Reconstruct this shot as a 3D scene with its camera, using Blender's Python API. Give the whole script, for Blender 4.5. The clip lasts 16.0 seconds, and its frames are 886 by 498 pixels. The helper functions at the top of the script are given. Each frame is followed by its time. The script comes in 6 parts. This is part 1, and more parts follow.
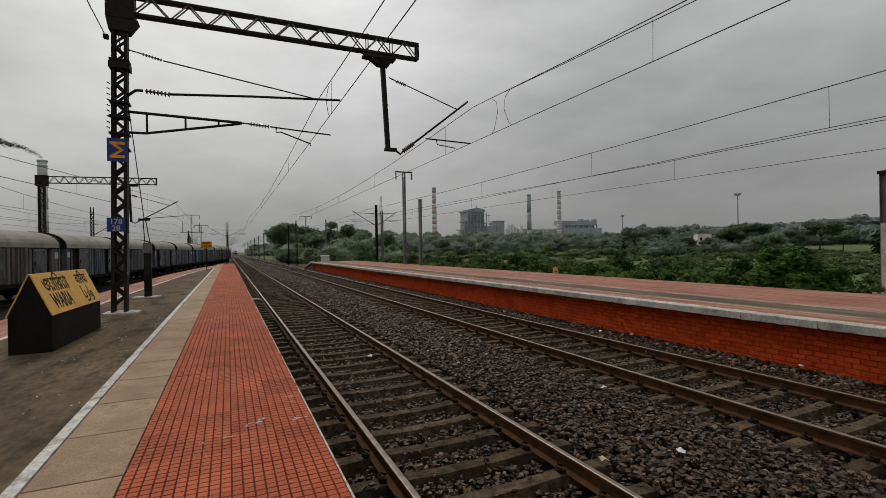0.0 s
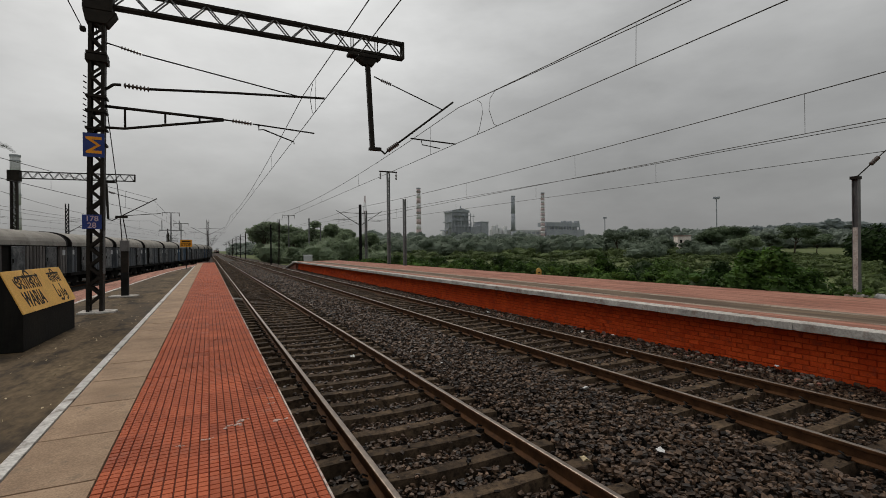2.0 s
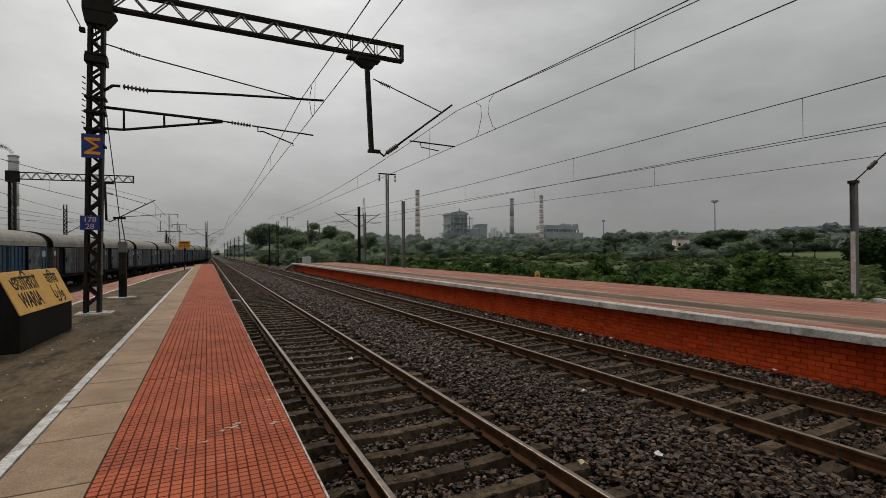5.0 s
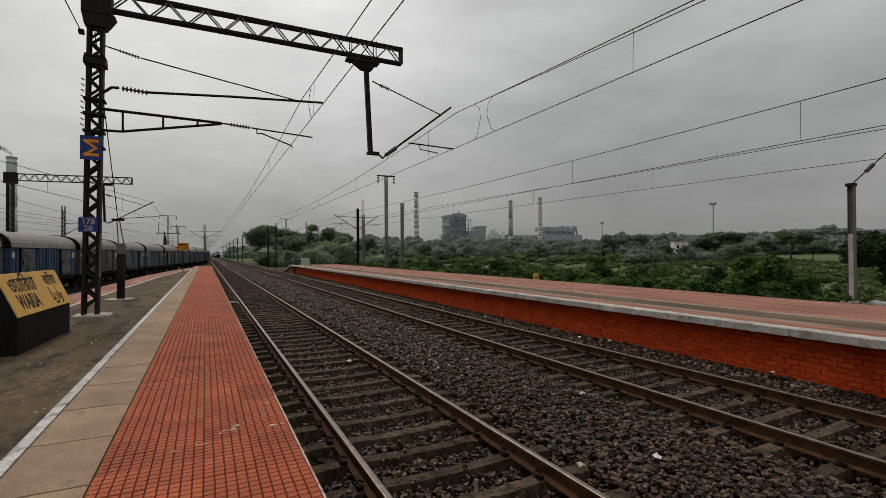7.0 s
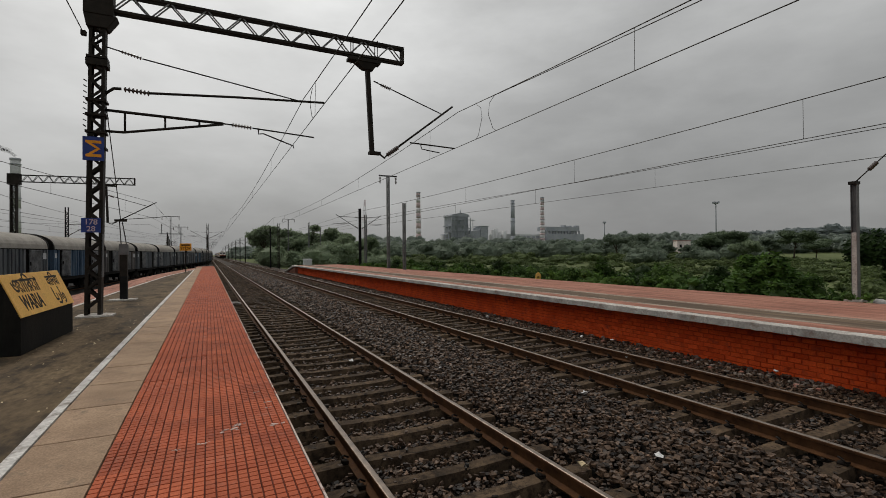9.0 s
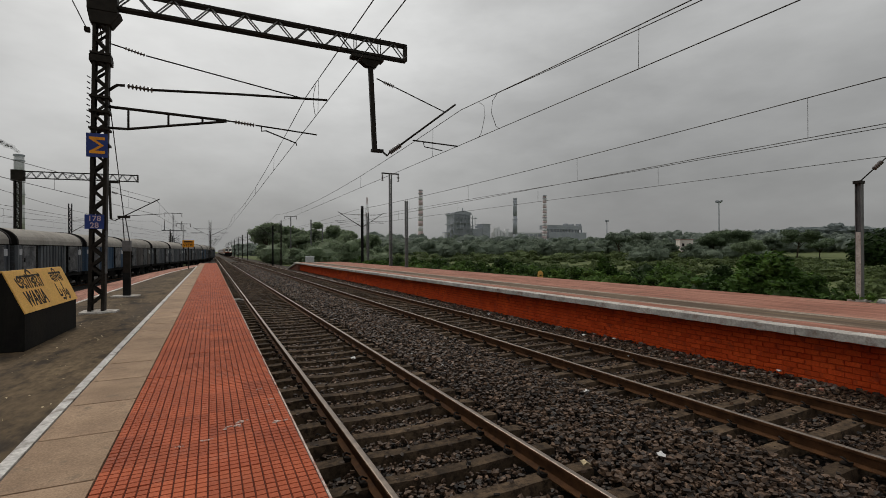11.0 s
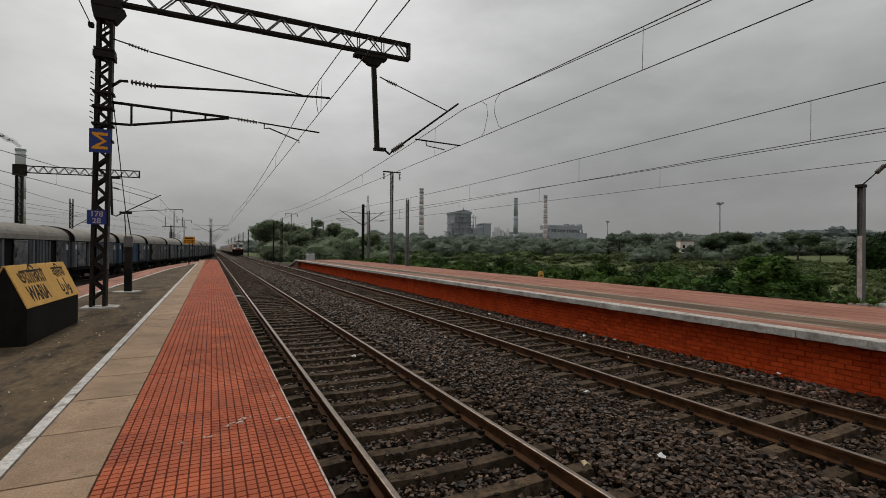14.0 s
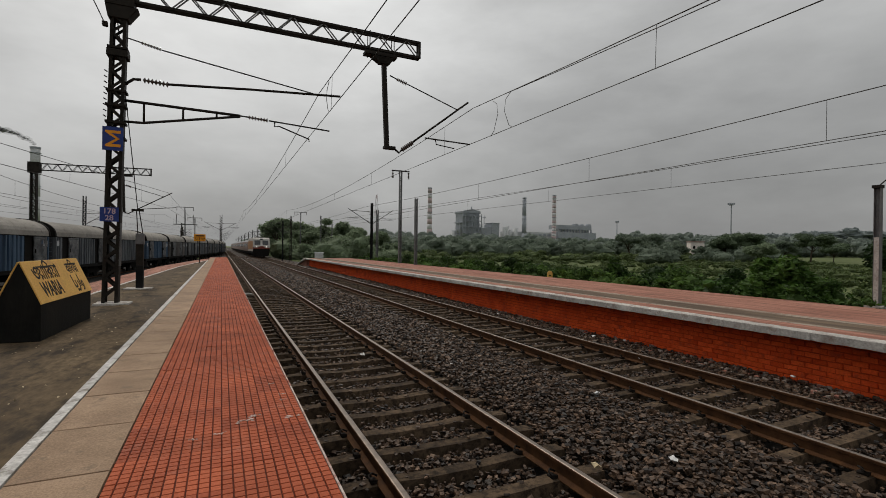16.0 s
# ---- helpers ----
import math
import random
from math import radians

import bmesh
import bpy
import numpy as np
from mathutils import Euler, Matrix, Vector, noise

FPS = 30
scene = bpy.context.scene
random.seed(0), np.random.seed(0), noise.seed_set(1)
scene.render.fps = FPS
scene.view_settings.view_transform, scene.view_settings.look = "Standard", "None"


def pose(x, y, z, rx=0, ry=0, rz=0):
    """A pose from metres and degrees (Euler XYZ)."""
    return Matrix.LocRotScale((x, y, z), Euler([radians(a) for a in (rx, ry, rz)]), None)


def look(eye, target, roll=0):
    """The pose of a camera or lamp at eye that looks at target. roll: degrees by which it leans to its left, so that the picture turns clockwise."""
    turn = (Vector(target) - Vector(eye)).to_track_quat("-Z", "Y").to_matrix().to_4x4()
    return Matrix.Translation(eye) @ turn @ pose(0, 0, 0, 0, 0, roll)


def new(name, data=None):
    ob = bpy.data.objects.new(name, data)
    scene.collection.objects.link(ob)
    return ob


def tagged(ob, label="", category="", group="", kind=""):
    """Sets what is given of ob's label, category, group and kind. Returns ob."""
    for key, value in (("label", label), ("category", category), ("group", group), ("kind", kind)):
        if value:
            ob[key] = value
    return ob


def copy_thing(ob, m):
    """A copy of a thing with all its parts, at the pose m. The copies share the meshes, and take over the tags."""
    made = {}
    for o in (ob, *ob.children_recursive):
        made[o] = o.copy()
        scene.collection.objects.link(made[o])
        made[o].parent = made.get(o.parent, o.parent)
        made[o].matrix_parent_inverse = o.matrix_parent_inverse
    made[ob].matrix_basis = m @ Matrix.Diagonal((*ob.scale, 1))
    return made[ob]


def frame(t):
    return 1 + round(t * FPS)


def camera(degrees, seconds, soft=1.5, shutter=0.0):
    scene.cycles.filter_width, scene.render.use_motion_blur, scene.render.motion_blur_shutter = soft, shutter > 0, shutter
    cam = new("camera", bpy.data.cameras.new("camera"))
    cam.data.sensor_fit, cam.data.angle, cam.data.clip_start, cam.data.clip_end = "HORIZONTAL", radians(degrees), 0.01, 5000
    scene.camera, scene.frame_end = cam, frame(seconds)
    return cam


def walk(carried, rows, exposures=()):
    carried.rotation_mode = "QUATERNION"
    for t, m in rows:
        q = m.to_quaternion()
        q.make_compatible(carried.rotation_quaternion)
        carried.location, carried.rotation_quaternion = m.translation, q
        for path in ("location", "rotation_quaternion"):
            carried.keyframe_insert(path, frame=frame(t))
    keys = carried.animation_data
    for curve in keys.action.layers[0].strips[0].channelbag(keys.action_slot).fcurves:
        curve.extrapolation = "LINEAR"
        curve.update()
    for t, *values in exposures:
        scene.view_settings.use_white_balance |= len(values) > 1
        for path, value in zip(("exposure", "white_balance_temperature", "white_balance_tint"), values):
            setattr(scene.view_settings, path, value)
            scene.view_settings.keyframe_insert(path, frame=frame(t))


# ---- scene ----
# the camera: a hand-held stand on the platform; x east, y along the track, z up from the rail tops
cam = camera(85.89, 16.0, 0.9)
# seconds, x, y, z, turn to the right of the track, tilt up, lean to the left
WALK = [
    (0.0, 0.000, 0.000, 2.200, 24.282, -0.065, -1.035),
    (0.5, 0.003, -0.001, 2.200, 24.400, -0.064, -1.011),
    (1.0, 0.004, 0.008, 2.197, 24.854, -0.043, -0.886),
    (1.5, 0.007, 0.014, 2.197, 25.472, -0.052, -0.699),
    (2.0, 0.008, 0.014, 2.199, 26.194, -0.048, -0.597),
    (2.5, 0.012, 0.019, 2.199, 26.770, -0.025, -0.489),
    (3.0, 0.017, 0.015, 2.197, 26.882, -0.057, -0.510),
    (3.5, 0.012, 0.010, 2.201, 26.663, 0.040, -0.362),
    (4.0, 0.014, 0.017, 2.201, 26.281, 0.064, -0.342),
    (6.5, 0.010, 0.014, 2.200, 26.533, 0.474, -0.389),
    (7.0, 0.011, 0.012, 2.205, 26.495, 0.475, -0.320),
    (7.5, 0.011, 0.007, 2.201, 26.429, 0.472, -0.305),
    (8.0, 0.008, 0.009, 2.199, 26.370, 0.455, -0.295),
    (8.5, 0.012, 0.009, 2.199, 26.323, 0.407, -0.420),
    (9.0, 0.022, 0.007, 2.197, 26.235, 0.463, -0.482),
    (11.5, 0.011, 0.015, 2.200, 25.962, 0.172, -0.203),
    (12.0, 0.004, 0.012, 2.200, 25.969, 0.193, -0.196),
    (12.5, -0.002, 0.008, 2.201, 25.960, 0.140, -0.139),
    (13.0, -0.001, 0.018, 2.198, 25.958, 0.110, -0.164),
    (13.5, -0.006, 0.016, 2.203, 25.945, 0.155, 0.060),
    (14.0, -0.011, 0.022, 2.204, 25.942, 0.082, 0.385),
    (14.5, -0.013, 0.040, 2.201, 25.762, 0.024, 0.559),
    (15.0, -0.018, 0.055, 2.200, 25.427, 0.026, 0.702),
    (15.5, -0.025, 0.062, 2.205, 25.177, -0.003, 0.769),
    (16.0, -0.022, 0.059, 2.199, 24.967, -0.023, 0.755),
]


def aim(x, y, z, turn, tilt, lean):
    a, b = radians(turn), radians(tilt)
    eye = Vector((x, y, z))
    way = Vector((math.sin(a) * math.cos(b), math.cos(a) * math.cos(b), math.sin(b)))
    return look(eye, eye + way * 10, lean)


walk(cam, [(r[0], aim(*r[1:])) for r in WALK])

# ---- light: an overcast, hazy morning ----
scene.view_settings.exposure = 0.22
SUN_TURN, SUN_HIGH = radians(-12), radians(50)


def make_world():
    w = bpy.data.worlds.new("overcast_sky")
    scene.world = w
    w.use_nodes = True
    nt = w.node_tree
    nt.nodes.clear()
    N = nt.nodes.new
    L = nt.links.new
    out, bg = N("ShaderNodeOutputWorld"), N("ShaderNodeBackground")
    sky = N("ShaderNodeTexSky")
    sky.sky_type, sky.sun_disc = "NISHITA", False
    sky.sun_elevation, sky.sun_rotation = SUN_HIGH, SUN_TURN
    sky.air_density, sky.dust_density = 1.0, 6.0
    grey = N("ShaderNodeRGBToBW")
    tc = N("ShaderNodeTexCoord")
    # cloud deck: soft large billows, brightest round the hidden sun
    noi = N("ShaderNodeTexNoise")
    mp = N("ShaderNodeMapping")
    mp.inputs["Scale"].default_value = (1.0, 1.0, 2.6)
    noi.inputs["Scale"].default_value, noi.inputs["Detail"].default_value = 2.2, 6
    noi.inputs["Roughness"].default_value = 0.55
    L(tc.outputs["Generated"], mp.inputs["Vector"])
    L(mp.outputs["Vector"], noi.inputs["Vector"])
    sund = Vector((math.sin(SUN_TURN) * math.cos(SUN_HIGH), math.cos(SUN_TURN) * math.cos(SUN_HIGH), math.sin(SUN_HIGH)))
    dot = N("ShaderNodeVectorMath")
    dot.operation = "DOT_PRODUCT"
    dot.inputs[1].default_value = sund
    L(tc.outputs["Generated"], dot.inputs[0])
    ramp = N("ShaderNodeValToRGB")
    e = ramp.color_ramp.elements
    e[0].position, e[0].color = 0.0, (0.40, 0.404, 0.398, 1)
    e[1].position, e[1].color = 1.0, (0.66, 0.66, 0.632, 1)
    for pos, v in ((0.28, 0.305), (0.45, 0.325), (0.70, 0.445), (0.86, 0.52), (0.95, 0.58)):
        n = e.new(pos)
        n.color = (v, v * 1.008, v * 0.998, 1)
    L(dot.outputs["Value"], ramp.inputs["Fac"])
    cl = N("ShaderNodeMapRange")
    cl.inputs["From Min"].default_value, cl.inputs["From Max"].default_value = 0.3, 0.7
    cl.inputs["To Min"].default_value, cl.inputs["To Max"].default_value = 0.78, 1.21
    L(noi.outputs["Fac"], cl.inputs["Value"])
    mul = N("ShaderNodeVectorMath")
    mul.operation = "SCALE"
    L(ramp.outputs["Color"], mul.inputs[0])
    L(cl.outputs["Result"], mul.inputs["Scale"])
    # a little of the clear sky's own tint shows through the deck
    mix = N("ShaderNodeMixRGB")
    mix.inputs["Fac"].default_value = 0.003
    # the deck darkens towards the hazy horizon
    sep, ev = N("ShaderNodeSeparateXYZ"), N("ShaderNodeMapRange")
    L(tc.outputs["Generated"], sep.inputs["Vector"])
    L(sep.outputs["Z"], ev.inputs["Value"])
    for k, v in zip(("From Min", "From Max", "To Min", "To Max"), (0.0, 0.40, 0.63, 1.12)):
        ev.inputs[k].default_value = v
    low = N("ShaderNodeVectorMath")
    low.operation = "SCALE"
    L(mul.outputs["Vector"], low.inputs[0])
    L(ev.outputs["Result"], low.inputs["Scale"])
    # and brightens overhead, as a closed deck does
    zen, top = N("ShaderNodeMapRange"), N("ShaderNodeVectorMath")
    L(sep.outputs["Z"], zen.inputs["Value"])
    for k, v in zip(("From Min", "From Max", "To Min", "To Max"), (0.50, 1.0, 1.0, 1.05)):
        zen.inputs[k].default_value = v
    top.operation = "SCALE"
    L(low.outputs["Vector"], top.inputs[0])
    L(zen.outputs["Result"], top.inputs["Scale"])
    L(top.outputs["Vector"], mix.inputs["Color1"])
    L(sky.outputs["Color"], mix.inputs["Color2"])
    L(mix.outputs["Color"], bg.inputs["Color"])
    bg.inputs["Strength"].default_value = 1.0
    L(bg.outputs["Background"], out.inputs["Surface"])
    lamp = bpy.data.lights.new("sun", "SUN")
    lamp.energy, lamp.angle, lamp.color = 0.95, radians(11), (1.0, 0.93, 0.82)
    ob = new("sun", lamp)
    ob.matrix_world = look(sund * 50, (0, 0, 0))


make_world()

# ---- materials ----
def mat(name, a, b, scale=4.0, rough=0.85, metal=0.0, bump=0.0, fine=60.0, c=None, spot=0.0, rand=0.0, coat=0.0, stretch=None, lo=0.35, hi=0.65, spec=0.12, grain=0.2):
    """Two tones mixed by a large and a fine noise, spots of a third, a bump from the fine grain, a shift by each object's own random."""
    m = bpy.data.materials.new(name)
    m.use_nodes = True
    nt = m.node_tree
    N, L = nt.nodes.new, nt.links.new
    bs = nt.nodes["Principled BSDF"]
    tc = N("ShaderNodeTexCoord")
    src = tc.outputs["Object"]
    if stretch:
        mp = N("ShaderNodeMapping")
        mp.inputs["Scale"].default_value = stretch
        L(src, mp.inputs["Vector"])
        src = mp.outputs["Vector"]
    if rand:
        oi = N("ShaderNodeObjectInfo")
        ad = N("ShaderNodeVectorMath")
        ad.operation = "MULTIPLY_ADD"
        ad.inputs[1].default_value = (37, 53, 71)
        L(oi.outputs["Random"], ad.inputs[0])
        L(src, ad.inputs[2])
        src = ad.outputs["Vector"]

    def noi(s, d, r=0.6):
        n = N("ShaderNodeTexNoise")
        n.inputs["Scale"].default_value, n.inputs["Detail"].default_value, n.inputs["Roughness"].default_value = s, d, r
        L(src, n.inputs["Vector"])
        return n.outputs["Fac"]

    def rng(v, x0, x1, y0=0.0, y1=1.0):
        n = N("ShaderNodeMapRange")
        for k, q in zip(("From Min", "From Max", "To Min", "To Max"), (x0, x1, y0, y1)):
            n.inputs[k].default_value = q
        L(v, n.inputs["Value"])
        return n.outputs["Result"]

    def blend(f, x, y, kind="MIX"):
        n = N("ShaderNodeMixRGB")
        n.blend_type = kind
        for k, v in (("Fac", f), ("Color1", x), ("Color2", y)):
            if hasattr(v, "links"):
                L(v, n.inputs[k])
            elif k == "Fac":
                n.inputs[k].default_value = v
            else:
                n.inputs[k].default_value = (*v[:3], 1)
        return n.outputs["Color"]

    big, small = noi(scale, 5), noi(fine, 3)
    col = blend(rng(big, lo, hi), a, b)
    g = rng(small, 0.25, 0.75, 1 - grain, 1 + grain)
    gg = N("ShaderNodeCombineColor")
    for k in ("Red", "Green", "Blue"):
        L(g, gg.inputs[k])
    col = blend(1.0, col, gg.outputs["Color"], "MULTIPLY")
    if c is not None:
        col = blend(rng(noi(scale * 2.7, 6, 0.7), 0.58 - spot, 0.74 - spot), col, c)
    if rand:
        v = rng(oi.outputs["Random"], 0, 1, 1 - rand, 1 + rand)
        hs = N("ShaderNodeHueSaturation")
        L(v, hs.inputs["Value"])
        L(col, hs.inputs["Color"])
        col = hs.outputs["Color"]
    L(col, bs.inputs["Base Color"])
    L(rng(big, 0.3, 0.7, max(0.05, rough - 0.1), min(1, rough + 0.08)), bs.inputs["Roughness"])
    bs.inputs["Metallic"].default_value = metal
    bs.inputs["Specular IOR Level"].default_value = max(spec, coat)
    bs.inputs["Coat Weight"].default_value = coat
    if bump:
        bp = N("ShaderNodeBump")
        bp.inputs["Strength"].default_value, bp.inputs["Distance"].default_value = bump, 0.01
        L(small, bp.inputs["Height"])
        L(bp.outputs["Normal"], bs.inputs["Normal"])
    return m


def island(m, amount=0.35):
    """Adds a change of value from piece to piece of a joined mesh."""
    nt = m.node_tree
    bs = nt.nodes["Principled BSDF"]
    old = bs.inputs["Base Color"].links[0].from_socket
    ge, mr, hs = nt.nodes.new("ShaderNodeNewGeometry"), nt.nodes.new("ShaderNodeMapRange"), nt.nodes.new("ShaderNodeHueSaturation")
    mr.inputs["To Min"].default_value, mr.inputs["To Max"].default_value = 1 - amount, 1 + amount
    nt.links.new(ge.outputs["Random Per Island"], mr.inputs["Value"])
    nt.links.new(mr.outputs["Result"], hs.inputs["Value"])
    nt.links.new(old, hs.inputs["Color"])
    nt.links.new(hs.outputs["Color"], bs.inputs["Base Color"])
    return m


def glow(name, colour, strength=1.0):
    m = bpy.data.materials.new(name)
    m.use_nodes = True
    bs = m.node_tree.nodes["Principled BSDF"]
    bs.inputs["Base Color"].default_value = (*colour, 1)
    bs.inputs["Emission Color"].default_value = (*colour, 1)
    bs.inputs["Emission Strength"].default_value = strength
    return m


CONCRETE = mat("platform_concrete", (0.054, 0.036, 0.020), (0.152, 0.110, 0.067), 0.5, 0.9, bump=0.8, fine=9, c=(0.036, 0.027, 0.019), spot=0.10, stretch=(1.7, 0.7, 1), lo=0.3, hi=0.7, grain=0.42)
DULL_BAND = mat("olive_grey_paving", (0.080, 0.056, 0.040), (0.175, 0.128, 0.090), 1.2, 0.9, fine=14, stretch=(2.5, 0.25, 1), c=(0.07, 0.055, 0.042), spot=0.02)
PALE_LINE = mat("worn_pale_line", (0.27, 0.225, 0.18), (0.38, 0.33, 0.275), 1.5, 0.9, fine=14, stretch=(2.5, 0.3, 1), c=(0.17, 0.11, 0.08), spot=0.13)
CREAM = mat("cream_paving", (0.255, 0.170, 0.110), (0.365, 0.255, 0.172), 2.2, 0.8, bump=0.25, fine=70, rand=0.12, c=(0.17, 0.13, 0.095), spot=0.02, grain=0.3)
RED_TILE = mat("red_tile", (0.285, 0.060, 0.025), (0.41, 0.104, 0.048), 1.3, 0.72, bump=0.25, fine=90, rand=0.14, c=(0.34, 0.12, 0.075), spot=0.0)
GROUT = mat("dark_grout", (0.085, 0.026, 0.017), (0.135, 0.044, 0.030), 3, 0.95)
WHITE_PAINT = mat("white_line_paint", (0.44, 0.42, 0.40), (0.62, 0.60, 0.57), 2.2, 0.8, bump=0.2, c=(0.20, 0.175, 0.15), spot=0.07, fine=25, grain=0.3)
EDGE_PAINT = mat("chipped_edge_paint", (0.40, 0.30, 0.26), (0.56, 0.50, 0.46), 1.6, 0.85, c=(0.27, 0.07, 0.04), spot=0.10)
COPING = mat("coping_paint", (0.34, 0.315, 0.29), (0.56, 0.53, 0.495), 1.8, 0.85, bump=0.7, fine=28, c=(0.26, 0.20, 0.17), spot=0.05, grain=0.3)
BRICK = mat("orange_brick_paint", (0.58, 0.064, 0.013), (0.80, 0.118, 0.026), 1.4, 0.8, bump=0.9, fine=32, rand=0.07, c=(0.30, 0.050, 0.025), spot=0.03)
MORTAR = mat("painted_mortar", (0.32, 0.034, 0.009), (0.46, 0.058, 0.014), 3, 0.9, bump=0.5, fine=50)
PINK_PAVE = mat("red_paving_far", (0.225, 0.090, 0.062), (0.410, 0.205, 0.150), 1.6, 0.85, fine=14, c=(0.12, 0.07, 0.05), spot=0.06, stretch=(2.2, 0.22, 1))
# near-black, so that the shade in the gaps between stones is painted in
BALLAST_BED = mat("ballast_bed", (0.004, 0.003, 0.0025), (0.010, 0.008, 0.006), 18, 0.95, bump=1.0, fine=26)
# the far bed is lighter: haze over the distant track, put into its colour
FAR_BED = mat("hazed_ballast", (0.042, 0.034, 0.028), (0.072, 0.060, 0.050), 1.5, 0.95, fine=9, grain=0.4)
STONE = island(mat("ballast_stone", (0.013, 0.0075, 0.0045), (0.115, 0.070, 0.044), 9, 0.55, bump=0.3, fine=120, spec=0.3), 0.85)
SLEEPER = mat("sleeper_concrete", (0.046, 0.031, 0.020), (0.125, 0.086, 0.055), 4.0, 0.9, bump=0.7, fine=45, rand=0.25, c=(0.028, 0.020, 0.014), spot=0.12)
RAIL_RUST = mat("rail_rust", (0.042, 0.019, 0.009), (0.092, 0.043, 0.019), 6, 0.8, metal=0.2, bump=0.2, fine=90)
RAIL_TOP = mat("rail_polish", (0.17, 0.135, 0.11), (0.28, 0.23, 0.19), 8, 0.42, metal=0.9, spec=0.4)
CLIP = mat("clip_iron", (0.012, 0.010, 0.009), (0.03, 0.024, 0.02), 9, 0.8, metal=0.4)
STEEL = mat("mast_steel", (0.016, 0.014, 0.012), (0.036, 0.031, 0.026), 3, 0.7, metal=0.4, bump=0.15, c=(0.05, 0.028, 0.018), spot=-0.02)
PALE_STEEL = mat("galvanised_steel", (0.12, 0.12, 0.122), (0.19, 0.19, 0.19), 3, 0.6, metal=0.5)
WIRE = mat("wire_copper", (0.035, 0.032, 0.03), (0.06, 0.055, 0.05), 3, 0.6, metal=0.6)
BLACK = mat("black_paint", (0.006, 0.006, 0.006), (0.014, 0.014, 0.014), 3, 0.7, bump=0.2)
BASE_BLACK = mat("weathered_black_paint", (0.004, 0.004, 0.004), (0.018, 0.017, 0.014), 2, 0.8, bump=0.4, fine=30, stretch=(1, 1, 0.4))
YELLOW = mat("yellow_board_paint", (0.62, 0.35, 0.085), (0.74, 0.45, 0.13), 2.5, 0.6, c=(0.50, 0.30, 0.10), spot=0.02)
INK = mat("dark_lettering", (0.02, 0.016, 0.012), (0.035, 0.03, 0.024), 8, 0.7)
BLUE = mat("blue_enamel", (0.012, 0.028, 0.15), (0.02, 0.045, 0.21), 3, 0.45, coat=0.2)
ORANGE = mat("orange_enamel", (0.70, 0.27, 0.02), (0.80, 0.34, 0.04), 5, 0.5)
PALE_INK = mat("pale_lettering", (0.42, 0.32, 0.36), (0.50, 0.40, 0.42), 8, 0.6)
STOP_BOARD = mat("stop_board_orange", (0.60, 0.25, 0.02), (0.70, 0.32, 0.03), 5, 0.6)
INSUL = mat("brown_porcelain", (0.05, 0.035, 0.03), (0.08, 0.055, 0.045), 9, 0.3, coat=0.4)
WAGON_A = mat("wagon_grey_blue", (0.060, 0.068, 0.080), (0.150, 0.158, 0.165), 0.9, 0.7, bump=0.2, rand=0.2, c=(0.085, 0.065, 0.055), spot=0.02, stretch=(1, 1, 0.35))
WAGON_B = mat("wagon_blue", (0.035, 0.066, 0.115), (0.095, 0.140, 0.195), 0.9, 0.65, bump=0.2, rand=0.2, c=(0.10, 0.085, 0.075), spot=0.02, stretch=(1, 1, 0.35))
WAGON_C = mat("wagon_brown", (0.070, 0.064, 0.062), (0.160, 0.148, 0.140), 0.9, 0.75, bump=0.2, rand=0.2, c=(0.055, 0.045, 0.042), spot=0.02, stretch=(1, 1, 0.35))
WAGON_DOOR = mat("wagon_door_grey", (0.055, 0.058, 0.062), (0.20, 0.20, 0.20), 1.6, 0.7, bump=0.3, rand=0.25, c=(0.07, 0.065, 0.065), spot=0.06)
WAGON_ROOF = mat("wagon_roof_dust", (0.235, 0.22, 0.195), (0.33, 0.31, 0.28), 0.8, 0.85, bump=0.2, rand=0.12, c=(0.16, 0.145, 0.13), spot=0.02)
BOGIE = mat("bogie_grime_and_door_shade", (0.005, 0.0045, 0.004), (0.014, 0.012, 0.011), 4, 0.85)
PANEL_WHITE = mat("stencil_panel", (0.42, 0.43, 0.44), (0.52, 0.53, 0.54), 3, 0.7)

